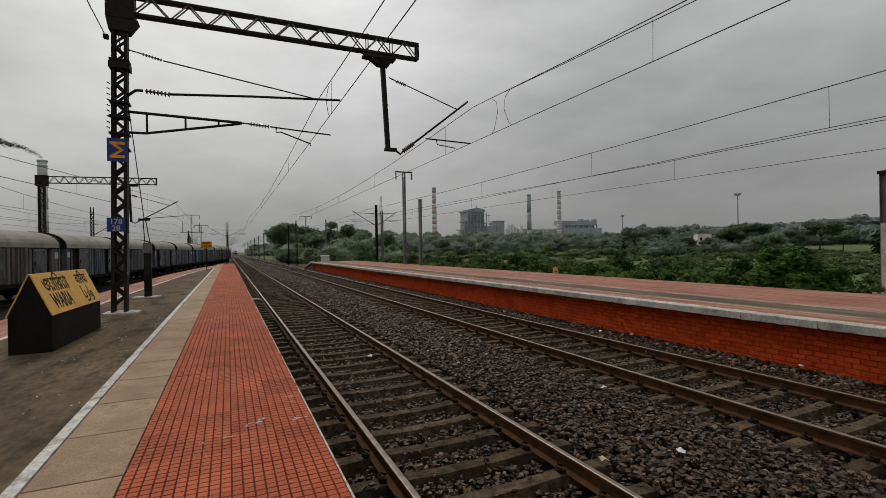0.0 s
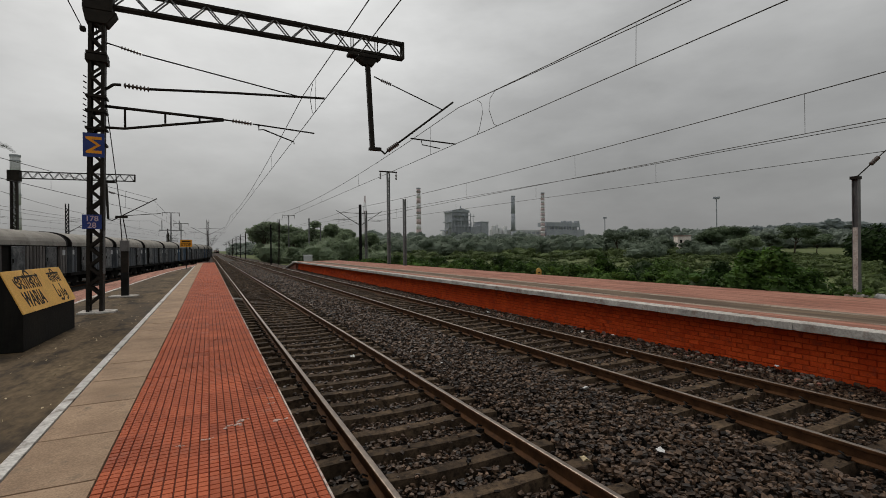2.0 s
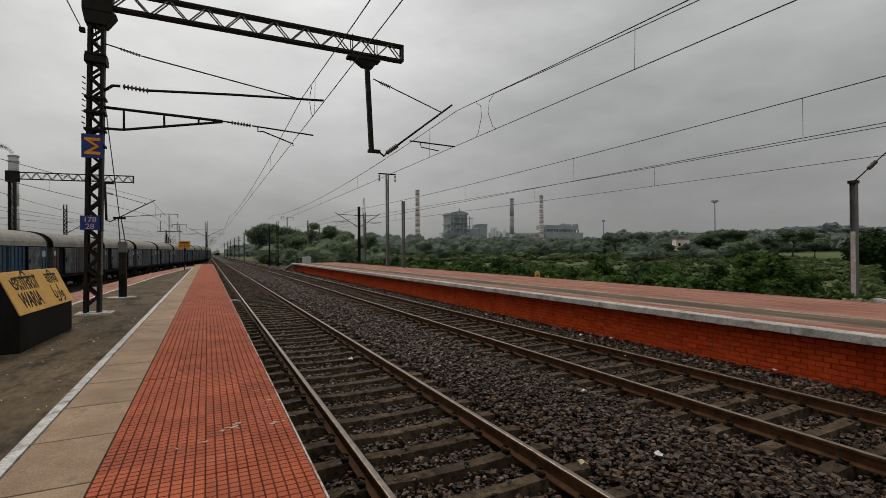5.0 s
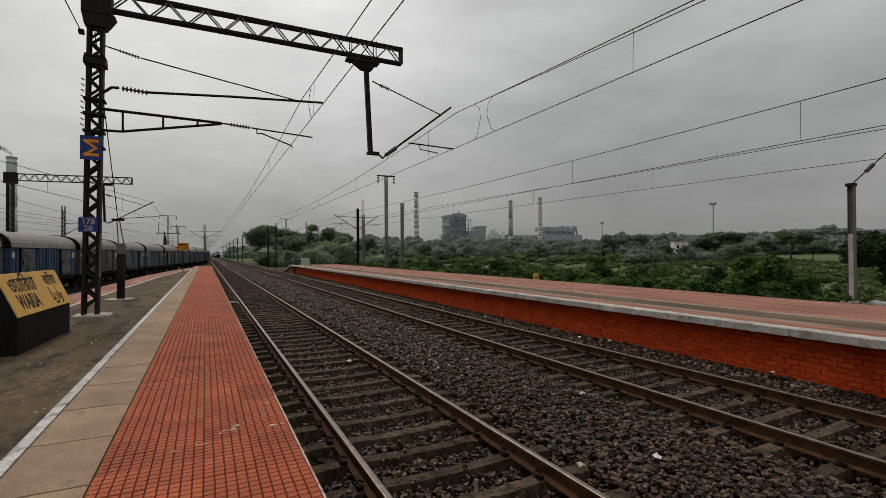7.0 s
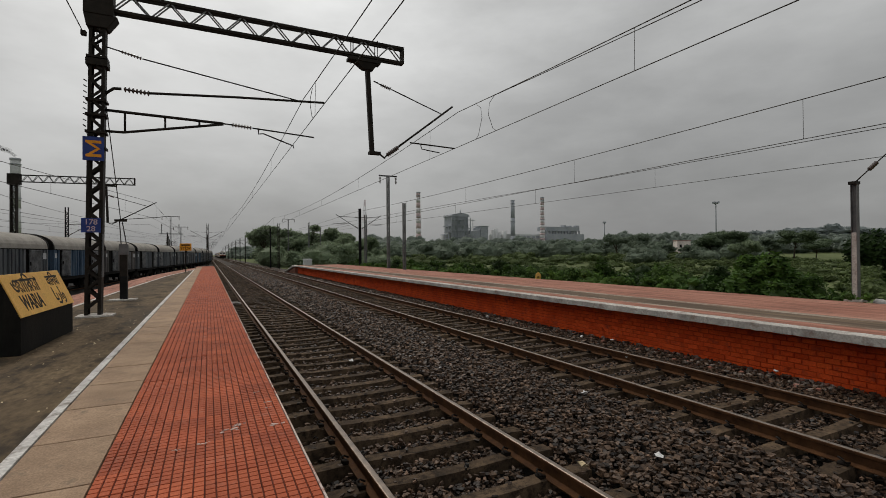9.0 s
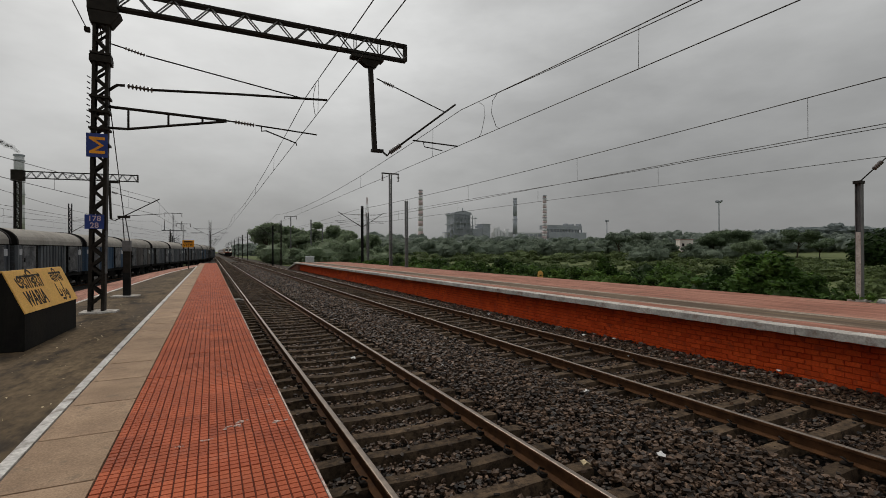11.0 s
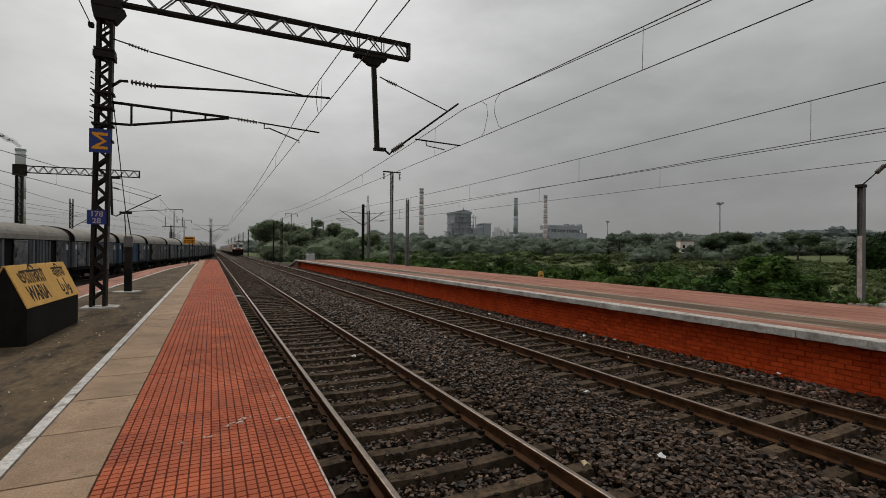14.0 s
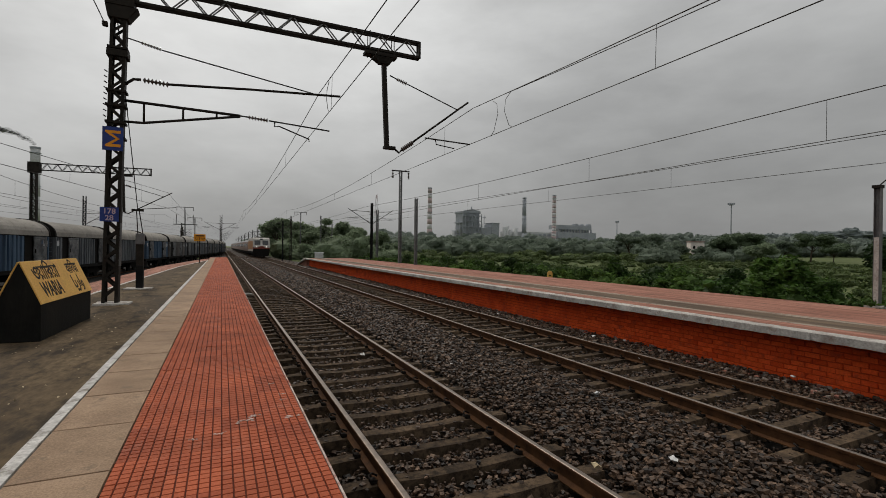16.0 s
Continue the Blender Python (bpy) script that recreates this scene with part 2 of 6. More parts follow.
# ---- geometry tools ----
class Geo:
    """Collects points and faces for one mesh."""

    def __init__(self):
        self.v, self.f, self.k = [], [], []

    def face(self, ids, k=0):
        self.f.append(ids)
        self.k.append(k)

    def hexa(self, pts, k=0):
        n = len(self.v)
        self.v += [tuple(p) for p in pts]
        for q in ((0, 3, 2, 1), (4, 5, 6, 7), (0, 1, 5, 4), (1, 2, 6, 5), (2, 3, 7, 6), (3, 0, 4, 7)):
            self.face([n + i for i in q], k)
        return self

    def box(self, x0, y0, z0, x1, y1, z1, k=0):
        return self.hexa([(x0, y0, z0), (x1, y0, z0), (x1, y1, z0), (x0, y1, z0), (x0, y0, z1), (x1, y0, z1), (x1, y1, z1), (x0, y1, z1)], k)

    def beam(self, p, q, w, h, k=0, up=(0, 0, 1)):
        p, q = Vector(p), Vector(q)
        d = (q - p).normalized()
        s = d.cross(Vector(up))
        if s.length < 1e-3:
            s = d.cross(Vector((0, 1, 0)))
        s.normalize()
        u = s.cross(d)
        s, u = s * w / 2, u * h / 2
        return self.hexa([p - s - u, p + s - u, p + s + u, p - s + u, q - s - u, q + s - u, q + s + u, q - s + u], k)

    def tube(self, pts, r, n=8, k=0, caps=True):
        pts = [Vector(p) for p in pts]
        rr = r if isinstance(r, (list, tuple)) else [r] * len(pts)
        base = len(self.v)
        for i, p in enumerate(pts):
            d = (pts[min(i + 1, len(pts) - 1)] - pts[max(i - 1, 0)]).normalized()
            a = d.cross(Vector((0, 0, 1)))
            if a.length < 1e-3:
                a = d.cross(Vector((0, 1, 0)))
            a.normalize()
            b = a.cross(d)
            for j in range(n):
                t = 2 * math.pi * j / n
                self.v.append(tuple(p + (a * math.cos(t) + b * math.sin(t)) * rr[i]))
        for i in range(len(pts) - 1):
            for j in range(n):
                c, e = base + i * n + j, base + i * n + (j + 1) % n
                self.face([c, e, e + n, c + n], k)
        if caps:
            self.face([base + j for j in range(n)][::-1], k)
            self.face([base + (len(pts) - 1) * n + j for j in range(n)], k)
        return self

    def prism(self, outline, axis, a, b, k=0):
        """An outline of (u, w) pushed from a to b along an axis: x takes (y, z), y takes (x, z), z takes (x, y)."""
        n, m = len(self.v), len(outline)
        for c in (a, b):
            for u, w in outline:
                self.v.append({"x": (c, u, w), "y": (u, c, w), "z": (u, w, c)}[axis])
        for i in range(m):
            j = (i + 1) % m
            self.face([n + i, n + j, n + m + j, n + m + i], k)
        self.face([n + i for i in range(m)][::-1], k)
        self.face([n + m + i for i in range(m)], k)
        return self

    def mesh(self, name, mats, smooth=False):
        me = bpy.data.meshes.new(name)
        me.from_pydata(self.v, [], self.f)
        for m in mats if isinstance(mats, (list, tuple)) else [mats]:
            me.materials.append(m)
        if any(self.k):
            me.polygons.foreach_set("material_index", self.k)
        bm = bmesh.new()
        bm.from_mesh(me)
        bmesh.ops.recalc_face_normals(bm, faces=bm.faces)
        bm.to_mesh(me)
        bm.free()
        me.polygons.foreach_set("use_smooth", [smooth] * len(me.polygons))
        return me


def part(name, geo, mats, parent=None, label="", smooth=False, bevel=0.0):
    ob = new(name, geo if isinstance(geo, bpy.types.Mesh) else geo.mesh(name, mats, smooth))
    ob.parent = parent
    if label:
        ob["label"] = label
    if bevel:
        b = ob.modifiers.new("worn_edge", "BEVEL")
        b.width, b.segments, b.limit_method = bevel, 2, "ANGLE"
    return ob


def thing(name, m, label, category, group="", kind=""):
    ob = new(name)
    ob.empty_display_size = 0.1
    ob.matrix_basis = m
    return tagged(ob, label, category, group, kind)


def setting(name, geo, mats, label="", category=""):
    return tagged(part(name, geo, mats), label, category, "", "structure")


def writing(name, body, size, m, material, parent, extrude=0.002, squeeze=1.0, weight=0.0):
    """Lettering in the built-in font as a mesh, in its parent's space."""
    cu = bpy.data.curves.new(name, "FONT")
    cu.body, cu.size, cu.extrude, cu.align_x, cu.align_y, cu.offset = body, size, extrude, "CENTER", "CENTER", weight
    tmp = bpy.data.objects.new(name, cu)
    scene.collection.objects.link(tmp)
    me = bpy.data.meshes.new_from_object(tmp.evaluated_get(bpy.context.evaluated_depsgraph_get()))
    bpy.data.objects.remove(tmp)
    bpy.data.curves.remove(cu)
    me.materials.clear()
    me.materials.append(material)
    ob = new(name, me)
    ob.parent = parent
    ob.matrix_basis = m @ Matrix.Diagonal((squeeze, 1, 1, 1))
    return ob

# ---- ground, tracks, platforms ----
T1, T2, GAUGE = 2.363, 7.245, 0.87        # track centres and half the distance of the rail heads
PT = 0.80                                # platform top
EDGE_L, TILE_L, LINE_L = 0.618, -0.625, -1.243
EDGE_R = 9.517


def outer_edge(y):
    """The far side of the near platform, which follows the siding and narrows to the platform's end."""
    ys = (-30, 5, 21, 37, 50, 64.5)
    xs = (-5.6, -4.85, -4.3, -3.62, -2.4, -0.25)
    return float(np.interp(y, ys, xs))


def make_ground():
    g = Geo()
    xs = [-2500, -600, -200, -80, -40, -20, -6, 0.7, 9.7, 14, 22, 40, 80, 160, 320, 700, 2500]
    ys = [-300, -60, -20, 0, 10, 20, 30, 45, 60, 80, 110, 150, 220, 320, 500, 900, 1600, 4500]
    rnd = random.Random(3)
    for y in ys:
        for x in xs:
            far = max(0.0, min(1.0, (x - 24) / 60))
            z = -0.62 + (rnd.uniform(-0.3, 0.3) if x > 22 or x < -24 else 0) - 0.4 * far
            g.v.append((x, y, z))
    n = len(xs)
    for j in range(len(ys) - 1):
        for i in range(n - 1):
            a = j * n + i
            g.face([a, a + 1, a + n + 1, a + n])
    setting("ground", g, GRASS_GROUND)


def make_ballast():
    """The bed between the platforms, then the stones on it as one heap."""
    g = Geo()
    prof = [(0.19, -0.62), (0.19, -0.40), (1.0, -0.34), (3.9, -0.30), (4.8, -0.25), (5.6, -0.29), (8.6, -0.34), (10.13, -0.35), (10.13, -0.62)]
    g.prism(prof, "y", -12, 66)
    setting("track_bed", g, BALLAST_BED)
    g = Geo()
    g.prism([(-3.6, -0.62), (-1.0, -0.28), (4.8, -0.24), (10, -0.28), (13, -0.62)], "y", 66, 900)
    setting("track_bed_beyond", g, FAR_BED)
    rng = np.random.default_rng(5)
    sets = ((-8, 2.2, 150, 0.055), (2.2, 9, 520, 0.037), (9, 16, 310, 0.044), (16, 32, 170, 0.054), (32, 66, 70, 0.072), (66, 115, 22, 0.10))
    P, S = [], []
    for y0, y1, dens, size in sets:
        n = int((y1 - y0) * 9.63 * dens)
        x, y = rng.uniform(0.45, 10.08, n), rng.uniform(y0, y1, n)
        s = size * rng.uniform(0.55, 1.35, n)
        onrail = np.zeros(n, bool)
        for c in (T1, T2):
            for d in (-GAUGE, GAUGE):
                onrail |= np.abs(x - c - d) < 0.085
        t = np.where(np.minimum(np.abs(x - T1), np.abs(x - T2)) < 1.42, 1, 0)
        ph = ((y - 4.70 + 0.32) % 0.64) - 0.32
        onsl = (t == 1) & (np.abs(ph) < 0.15)
        hump = 0.05 * np.exp(-((x - 4.8) / 0.8) ** 2)
        base = np.where(x < 1.25, -0.32, np.where(t == 1, -0.258, np.where(x > 8.75, -0.27, -0.19))) + hump + rng.uniform(-0.04, 0.04, n)
        s = np.where(t == 1, s * 0.8, s)
        keep = ~onrail & ~(onsl & (rng.uniform(0, 1, n) < 0.965))
        base = np.where(onsl, -0.17, base)
        P.append(np.stack([x, y, base], 1)[keep])
        S.append(s[keep])
    P, S = np.concatenate(P), np.concatenate(S)
    n = len(P)
    cube = np.array([(-1, -1, -1), (1, -1, -1), (1, 1, -1), (-1, 1, -1), (-1, -1, 1), (1, -1, 1), (1, 1, 1), (-1, 1, 1)], float) * 0.72
    V = cube[None] * rng.uniform(0.45, 1.15, (n, 8, 3)) * rng.uniform(0.75, 1.25, (n, 1, 3)) * np.array([1.25, 0.9, 0.62])
    a, b = rng.uniform(0, 6.28, n), rng.normal(0, 0.55, n)
    ca, sa, cb, sb = np.cos(a)[:, None], np.sin(a)[:, None], np.cos(b)[:, None], np.sin(b)[:, None]
    X, Y, Z = V[..., 0], V[..., 1], V[..., 2]
    Y, Z = Y * cb - Z * sb, Y * sb + Z * cb
    X, Y = X * ca - Y * sa, X * sa + Y * ca
    V = np.stack([X, Y, Z], -1) * S[:, None, None] + P[:, None]
    q = np.array([(0, 3, 2, 1), (4, 5, 6, 7), (0, 1, 5, 4), (1, 2, 6, 5), (2, 3, 7, 6), (3, 0, 4, 7)])
    F = (q[None] + (np.arange(n) * 8)[:, None, None]).reshape(-1, 4)
    me = bpy.data.meshes.new("ballast")
    me.vertices.add(n * 8)
    me.vertices.foreach_set("co", V.ravel())
    me.loops.add(F.size)
    me.loops.foreach_set("vertex_index", F.ravel().astype(np.int32))
    me.polygons.add(len(F))
    me.polygons.foreach_set("loop_start", np.arange(0, F.size, 4, dtype=np.int32))
    me.update(calc_edges=True)
    me.polygons.foreach_set("use_smooth", [False] * len(me.polygons))
    me.materials.append(STONE)
    tagged(new("ballast_stones", me), "loose dark grey crushed ballast stones between the rails", "ballast", "", "stuff")


def rail_geo(y0, y1):
    """Flat-bottom rail with its head's top polished by wheels."""
    g = Geo()
    side = [(0.075, -0.172), (0.075, -0.162), (0.012, -0.142), (0.010, -0.05), (0.036, -0.038), (0.036, -0.012), (0.031, -0.005), (0.022, -0.001)]
    out = side + [(-x, z) for x, z in reversed(side)]
    g.prism(out, "y", y0, y1)
    for i in range(len(out)):
        if out[i][1] > -0.006 and out[(i + 1) % len(out)][1] > -0.006:
            g.k[i] = 1
    return g


def sleeper_geo():
    """Prestressed concrete sleeper, waisted in its middle, with raised seats."""
    g = Geo()
    st = [(-1.375, 0.125, -0.175), (-1.1, 0.125, -0.165), (-0.65, 0.12, -0.168), (-0.35, 0.115, -0.186), (0.35, 0.115, -0.186), (0.65, 0.12, -0.168), (1.1, 0.125, -0.165), (1.375, 0.125, -0.175)]
    for x, w, z in st:
        g.v += [(x, -w, -0.38), (x, w, -0.38), (x, w * 0.72, z), (x, -w * 0.72, z)]
    for i in range(len(st) - 1):
        a = i * 4
        for j in range(4):
            g.face([a + j, a + (j + 1) % 4, a + 4 + (j + 1) % 4, a + 4 + j])
    g.face([0, 1, 2, 3])
    m = (len(st) - 1) * 4
    g.face([m + 3, m + 2, m + 1, m])
    return g


def clip_geo():
    """A sprung rail clip: a bent bar on a cast shoulder."""
    g = Geo()
    g.box(-0.035, -0.05, 0, 0.03, 0.05, 0.03)
    g.tube([(0.03, -0.045, 0.03), (-0.045, -0.045, 0.045), (-0.05, 0.0, 0.075), (0.0, 0.05, 0.07), (0.05, 0.03, 0.045)], 0.011, 6)
    return g


def make_track(x, phase, label):
    t = thing("railway_track", pose(x, 0, 0), label, "railway track", "main line tracks")
    for s in (-GAUGE, GAUGE):
        r = part("rail", rail_geo(-12, 900), [RAIL_RUST, RAIL_TOP], t, "rust-brown steel rail with a polished head")
        r.location.x = s
    sl = sleeper_geo().mesh("sleeper", SLEEPER)
    cl = clip_geo().mesh("rail_clip", CLIP, True)
    y, i = phase - 0.64 * 20, 0
    far = Geo()
    base = sleeper_geo()
    rnd = random.Random(int(x * 10))
    while y < 260:
        if y < 100:
            o = part("sleeper", sl, None, t)
            o.matrix_basis = pose(rnd.uniform(-0.02, 0.02), y + rnd.uniform(-0.015, 0.015), rnd.uniform(-0.006, 0.004), 0, 0, rnd.uniform(-0.5, 0.5))
            if 1.5 < y < 17:
                for s in (-GAUGE, GAUGE):
                    for e in (-1, 1):
                        c = part("rail_clip", cl, None, t)
                        c.matrix_basis = pose(s + e * 0.098, y, -0.168, 0, 0, 0 if e < 0 else 180)
        else:
            n = len(far.v)
            far.v += [(a, b + y, c) for a, b, c in base.v]
            for f in base.f:
                far.face([n + k for k in f])
        y += 0.64
        i += 1
    tagged(part("distant_sleeper_run", far, SLEEPER, t), kind="stuff")
    return t


def strip(g, left, right, y0, y1, z0, z1, step=4.0):
    """A slab between two edges given as functions of y."""
    n = max(1, int(round((y1 - y0) / step)))
    k = len(g.v)
    for i in range(n + 1):
        a = y0 + (y1 - y0) * i / n
        g.v += [(left(a), a, z0), (right(a), a, z0), (right(a), a, z1), (left(a), a, z1)]
    for i in range(n):
        m = k + i * 4
        for j in range(4):
            g.face([m + j, m + (j + 1) % 4, m + 4 + (j + 1) % 4, m + 4 + j])
    g.face([k, k + 1, k + 2, k + 3])
    m = k + n * 4
    g.face([m + 3, m + 2, m + 1, m])
    return g


def make_near_platform():
    END = 64.5
    g = Geo()
    strip(g, lambda y: outer_edge(y) + 0.08, lambda y: EDGE_L - 0.42, -12, END, -0.62, PT - 0.03)
    p = setting("platform_near", g, CONCRETE)
    part("edge_slab", strip(Geo(), lambda y: EDGE_L - 0.419, lambda y: EDGE_L - 0.001, -12, END, PT - 0.15, PT - 0.029), CONCRETE, p)
    line2 = lambda y: min(outer_edge(y) + 1.08, LINE_L)
    g = strip(Geo(), lambda y: min(line2(y) + 0.10, LINE_L - 0.002), lambda y: LINE_L, -12, 52, PT - 0.028, PT)
    part("concrete_paving", g, CONCRETE, p)
    g = strip(Geo(), lambda y: LINE_L + 0.001, lambda y: LINE_L + 0.085, -12, 52, PT - 0.028, PT + 0.003, 1.0)
    part("painted_line", g, WHITE_PAINT, p, "worn white painted line")
    g = strip(Geo(), lambda y: line2(y), lambda y: line2(y) + 0.098, -12, 50, PT - 0.028, PT + 0.003, 2.0)
    part("painted_line", g, WHITE_PAINT, p, "worn white painted line")
    g = strip(Geo(), outer_edge, lambda y: line2(y) - 0.002, -12, END, PT - 0.028, PT + 0.001, 2.0)
    part("outer_paving", g, PINK_PAVE, p, "faded red paving along the far edge")
    g = strip(Geo(), lambda y: EDGE_L + 0.001, lambda y: EDGE_L + 0.014, -12, END, PT - 0.10, PT + 0.001, 1.0)
    part("edge_strip", g, EDGE_PAINT, p, "thin chipped white edge")
    # cream slabs
    rnd = random.Random(8)
    slab = Geo()
    slab.hexa([(0.004, 0.004, -0.026), (0.526, 0.004, -0.026), (0.526, 0.896, -0.026), (0.004, 0.896, -0.026), (0.010, 0.009, 0), (0.521, 0.009, 0), (0.521, 0.891, 0), (0.010, 0.891, 0)])
    me = slab.mesh("paving_slab", CREAM)
    y = 0.9 - 0.9 * 12
    while y < 63:
        o = part("paving_slab", me, None, p)
        o.matrix_basis = pose(LINE_L + 0.088, y, PT + rnd.uniform(-0.003, 0.001), 0, 0, 0)
        y += 0.90
    # red tiles of twenty-five raised squares
    W = (EDGE_L - TILE_L) / 4
    t = Geo()
    t.box(0.0005, 0.0005, -0.028, W - 0.0005, W - 0.0005, -0.009, 1)
    c = W / 5
    for i in range(5):
        for j in range(5):
            x0, y0 = i * c, j * c
            a, b = 0.0036, 0.0056
            t.hexa([(x0 + a, y0 + a, -0.009), (x0 + c - a, y0 + a, -0.009), (x0 + c - a, y0 + c - a, -0.009), (x0 + a, y0 + c - a, -0.009),
                    (x0 + b, y0 + b, 0), (x0 + c - b, y0 + b, 0), (x0 + c - b, y0 + c - b, 0), (x0 + b, y0 + c - b, 0)])
    me = t.mesh("paving_tile", [RED_TILE, GROUT])
    far, row, y = Geo(), -36, 1.2 - 36 * W
    while y < END - W:
        for i in range(4):
            if 0 <= row < 74:
                o = part("paving_tile", me, None, p)
                o.matrix_basis = pose(TILE_L + i * W, y, PT + rnd.uniform(-0.0025, 0.0015), rnd.uniform(-0.15, 0.15), rnd.uniform(-0.15, 0.15))
            else:
                n = len(far.v)
                far.v += [(a + TILE_L + i * W, b + y, d + PT) for a, b, d in t.v]
                for f, k in zip(t.f, t.k):
                    far.face([n + q for q in f], k)
        y += W
        row += 1
    tagged(part("distant_tiles", far, [RED_TILE, GROUT], p), kind="stuff")


def make_far_platform():
    Y0, Y1 = -14, 62.0
    g = Geo()
    g.box(EDGE_R + 0.735, Y0, -0.62, 15.3, Y1, PT - 0.157)
    g.hexa([(EDGE_R + 0.3, Y1, -0.62), (14.5, Y1, -0.62), (13.0, Y1 + 5, -0.62), (EDGE_R, Y1 + 5, -0.62), (EDGE_R + 0.3, Y1, PT - 0.02), (14.5, Y1, PT - 0.02), (13.0, Y1 + 5, -0.1), (EDGE_R, Y1 + 5, -0.1)])
    p = setting("platform_far", g, PINK_PAVE)
    part("mortar_wall", Geo().box(EDGE_R + 0.605, Y0, -0.60, EDGE_R + 0.73, Y1, PT - 0.157), MORTAR, p, "orange-red painted brick wall")
    for n, (a, b, m, lab) in enumerate(((10.06, 10.36, PINK_PAVE, "faded red paving"), (10.362, 10.56, PALE_LINE, "worn white line"), (10.562, 11.50, DULL_BAND, "olive grey paving band"), (11.502, 11.80, PALE_LINE, "worn white line"), (11.802, 15.4, PINK_PAVE, "faded red paving"))):
        part("paving_band", Geo().box(a, Y0, PT - 0.155, b, Y1, PT + (0.002 if m is PALE_LINE else 0)), m, p, lab)
    # coping slabs, uneven, with the wall's top in their shade
    rnd = random.Random(4)
    y = Y0
    while y < Y1:
        ln = rnd.uniform(1.35, 1.55)
        d = rnd.uniform(-0.012, 0.012)
        g = Geo()
        h = rnd.uniform(-0.008, 0.006)
        m = 11
        for i in range(m + 1):
            v = y + 0.0015 + (ln - 0.003) * i / m
            e = EDGE_R + d * 0.3 + rnd.uniform(-0.003, 0.003)
            g.v += [(e + rnd.uniform(-0.004, 0.016), v, PT - 0.15 + rnd.uniform(-0.009, 0.008)), (10.057, v, PT - 0.15), (10.057, v, PT),
                    (e + 0.03 + rnd.uniform(-0.006, 0.006), v, PT + rnd.uniform(-0.003, 0.002)), (e + rnd.uniform(0.0, 0.004), v, PT - 0.015 + rnd.uniform(-0.005, 0.004))]
        for i in range(m):
            for j in range(5):
                k = i * 5
                g.face([k + j, k + (j + 1) % 5, k + 5 + (j + 1) % 5, k + 5 + j])
        g.face([0, 1, 2, 3, 4])
        g.face([m * 5 + j for j in (4, 3, 2, 1, 0)])
        part("coping_slab", g, COPING, p)
        y += ln
    part("paint_strip", Geo().box(9.80, Y0, PT - 0.012, 10.056, Y1, PT + 0.0045), PINK_PAVE, p, "worn red paint behind the coping edge")
    g = Geo().hexa([(EDGE_R, Y1, PT - 0.155), (10.057, Y1, PT - 0.155), (9.6, Y1 + 5, -0.2), (EDGE_R - 0.25, Y1 + 5, -0.2), (EDGE_R, Y1, PT), (10.057, Y1, PT), (9.6, Y1 + 5, -0.05), (EDGE_R - 0.25, Y1 + 5, -0.05)])
    part("ramp_coping", g, COPING, p)
    # bricks in stretcher bond
    L0, H0 = 0.25, 0.102
    kinds = []
    for q in range(6):
        k = Geo()
        w = [rnd.uniform(0.003, 0.017) for i in range(8)]
        k.hexa([(w[6], w[0], w[1]), (0.06, 0, 0), (0.06, L0, 0), (w[7], L0 - w[2], w[3]), (w[7] * 0.5, w[4], H0 - w[5]), (0.06, 0, H0), (0.06, L0, H0), (w[6] * 0.6, L0 - w[1], H0 - w[0])])
        kinds.append((k, k.mesh("brick", BRICK)))
    far = Geo()
    for r in range(10):
        z = PT - 0.165 - (r + 1) * H0
        y = Y0 + (L0 / 2 if r % 2 else 0)
        while y < Y1 - L0:
            dx = rnd.uniform(-0.013, 0.010)
            b, me = rnd.choice(kinds)
            if 4.2 <= y < 11.4:
                o = part("brick", me, None, p)
                o.matrix_basis = pose(EDGE_R + 0.585 + dx, y, z, rnd.uniform(-1.3, 1.3), rnd.uniform(-2, 2), rnd.uniform(-1.6, 1.6))
            elif y > 2:
                n = len(far.v)
                far.v += [(u + EDGE_R + 0.585 + dx, v + y, w + z) for u, v, w in b.v]
                for f in b.f:
                    far.face([n + q for q in f])
            y += L0
    tagged(part("distant_bricks", far, BRICK, p), kind="stuff")

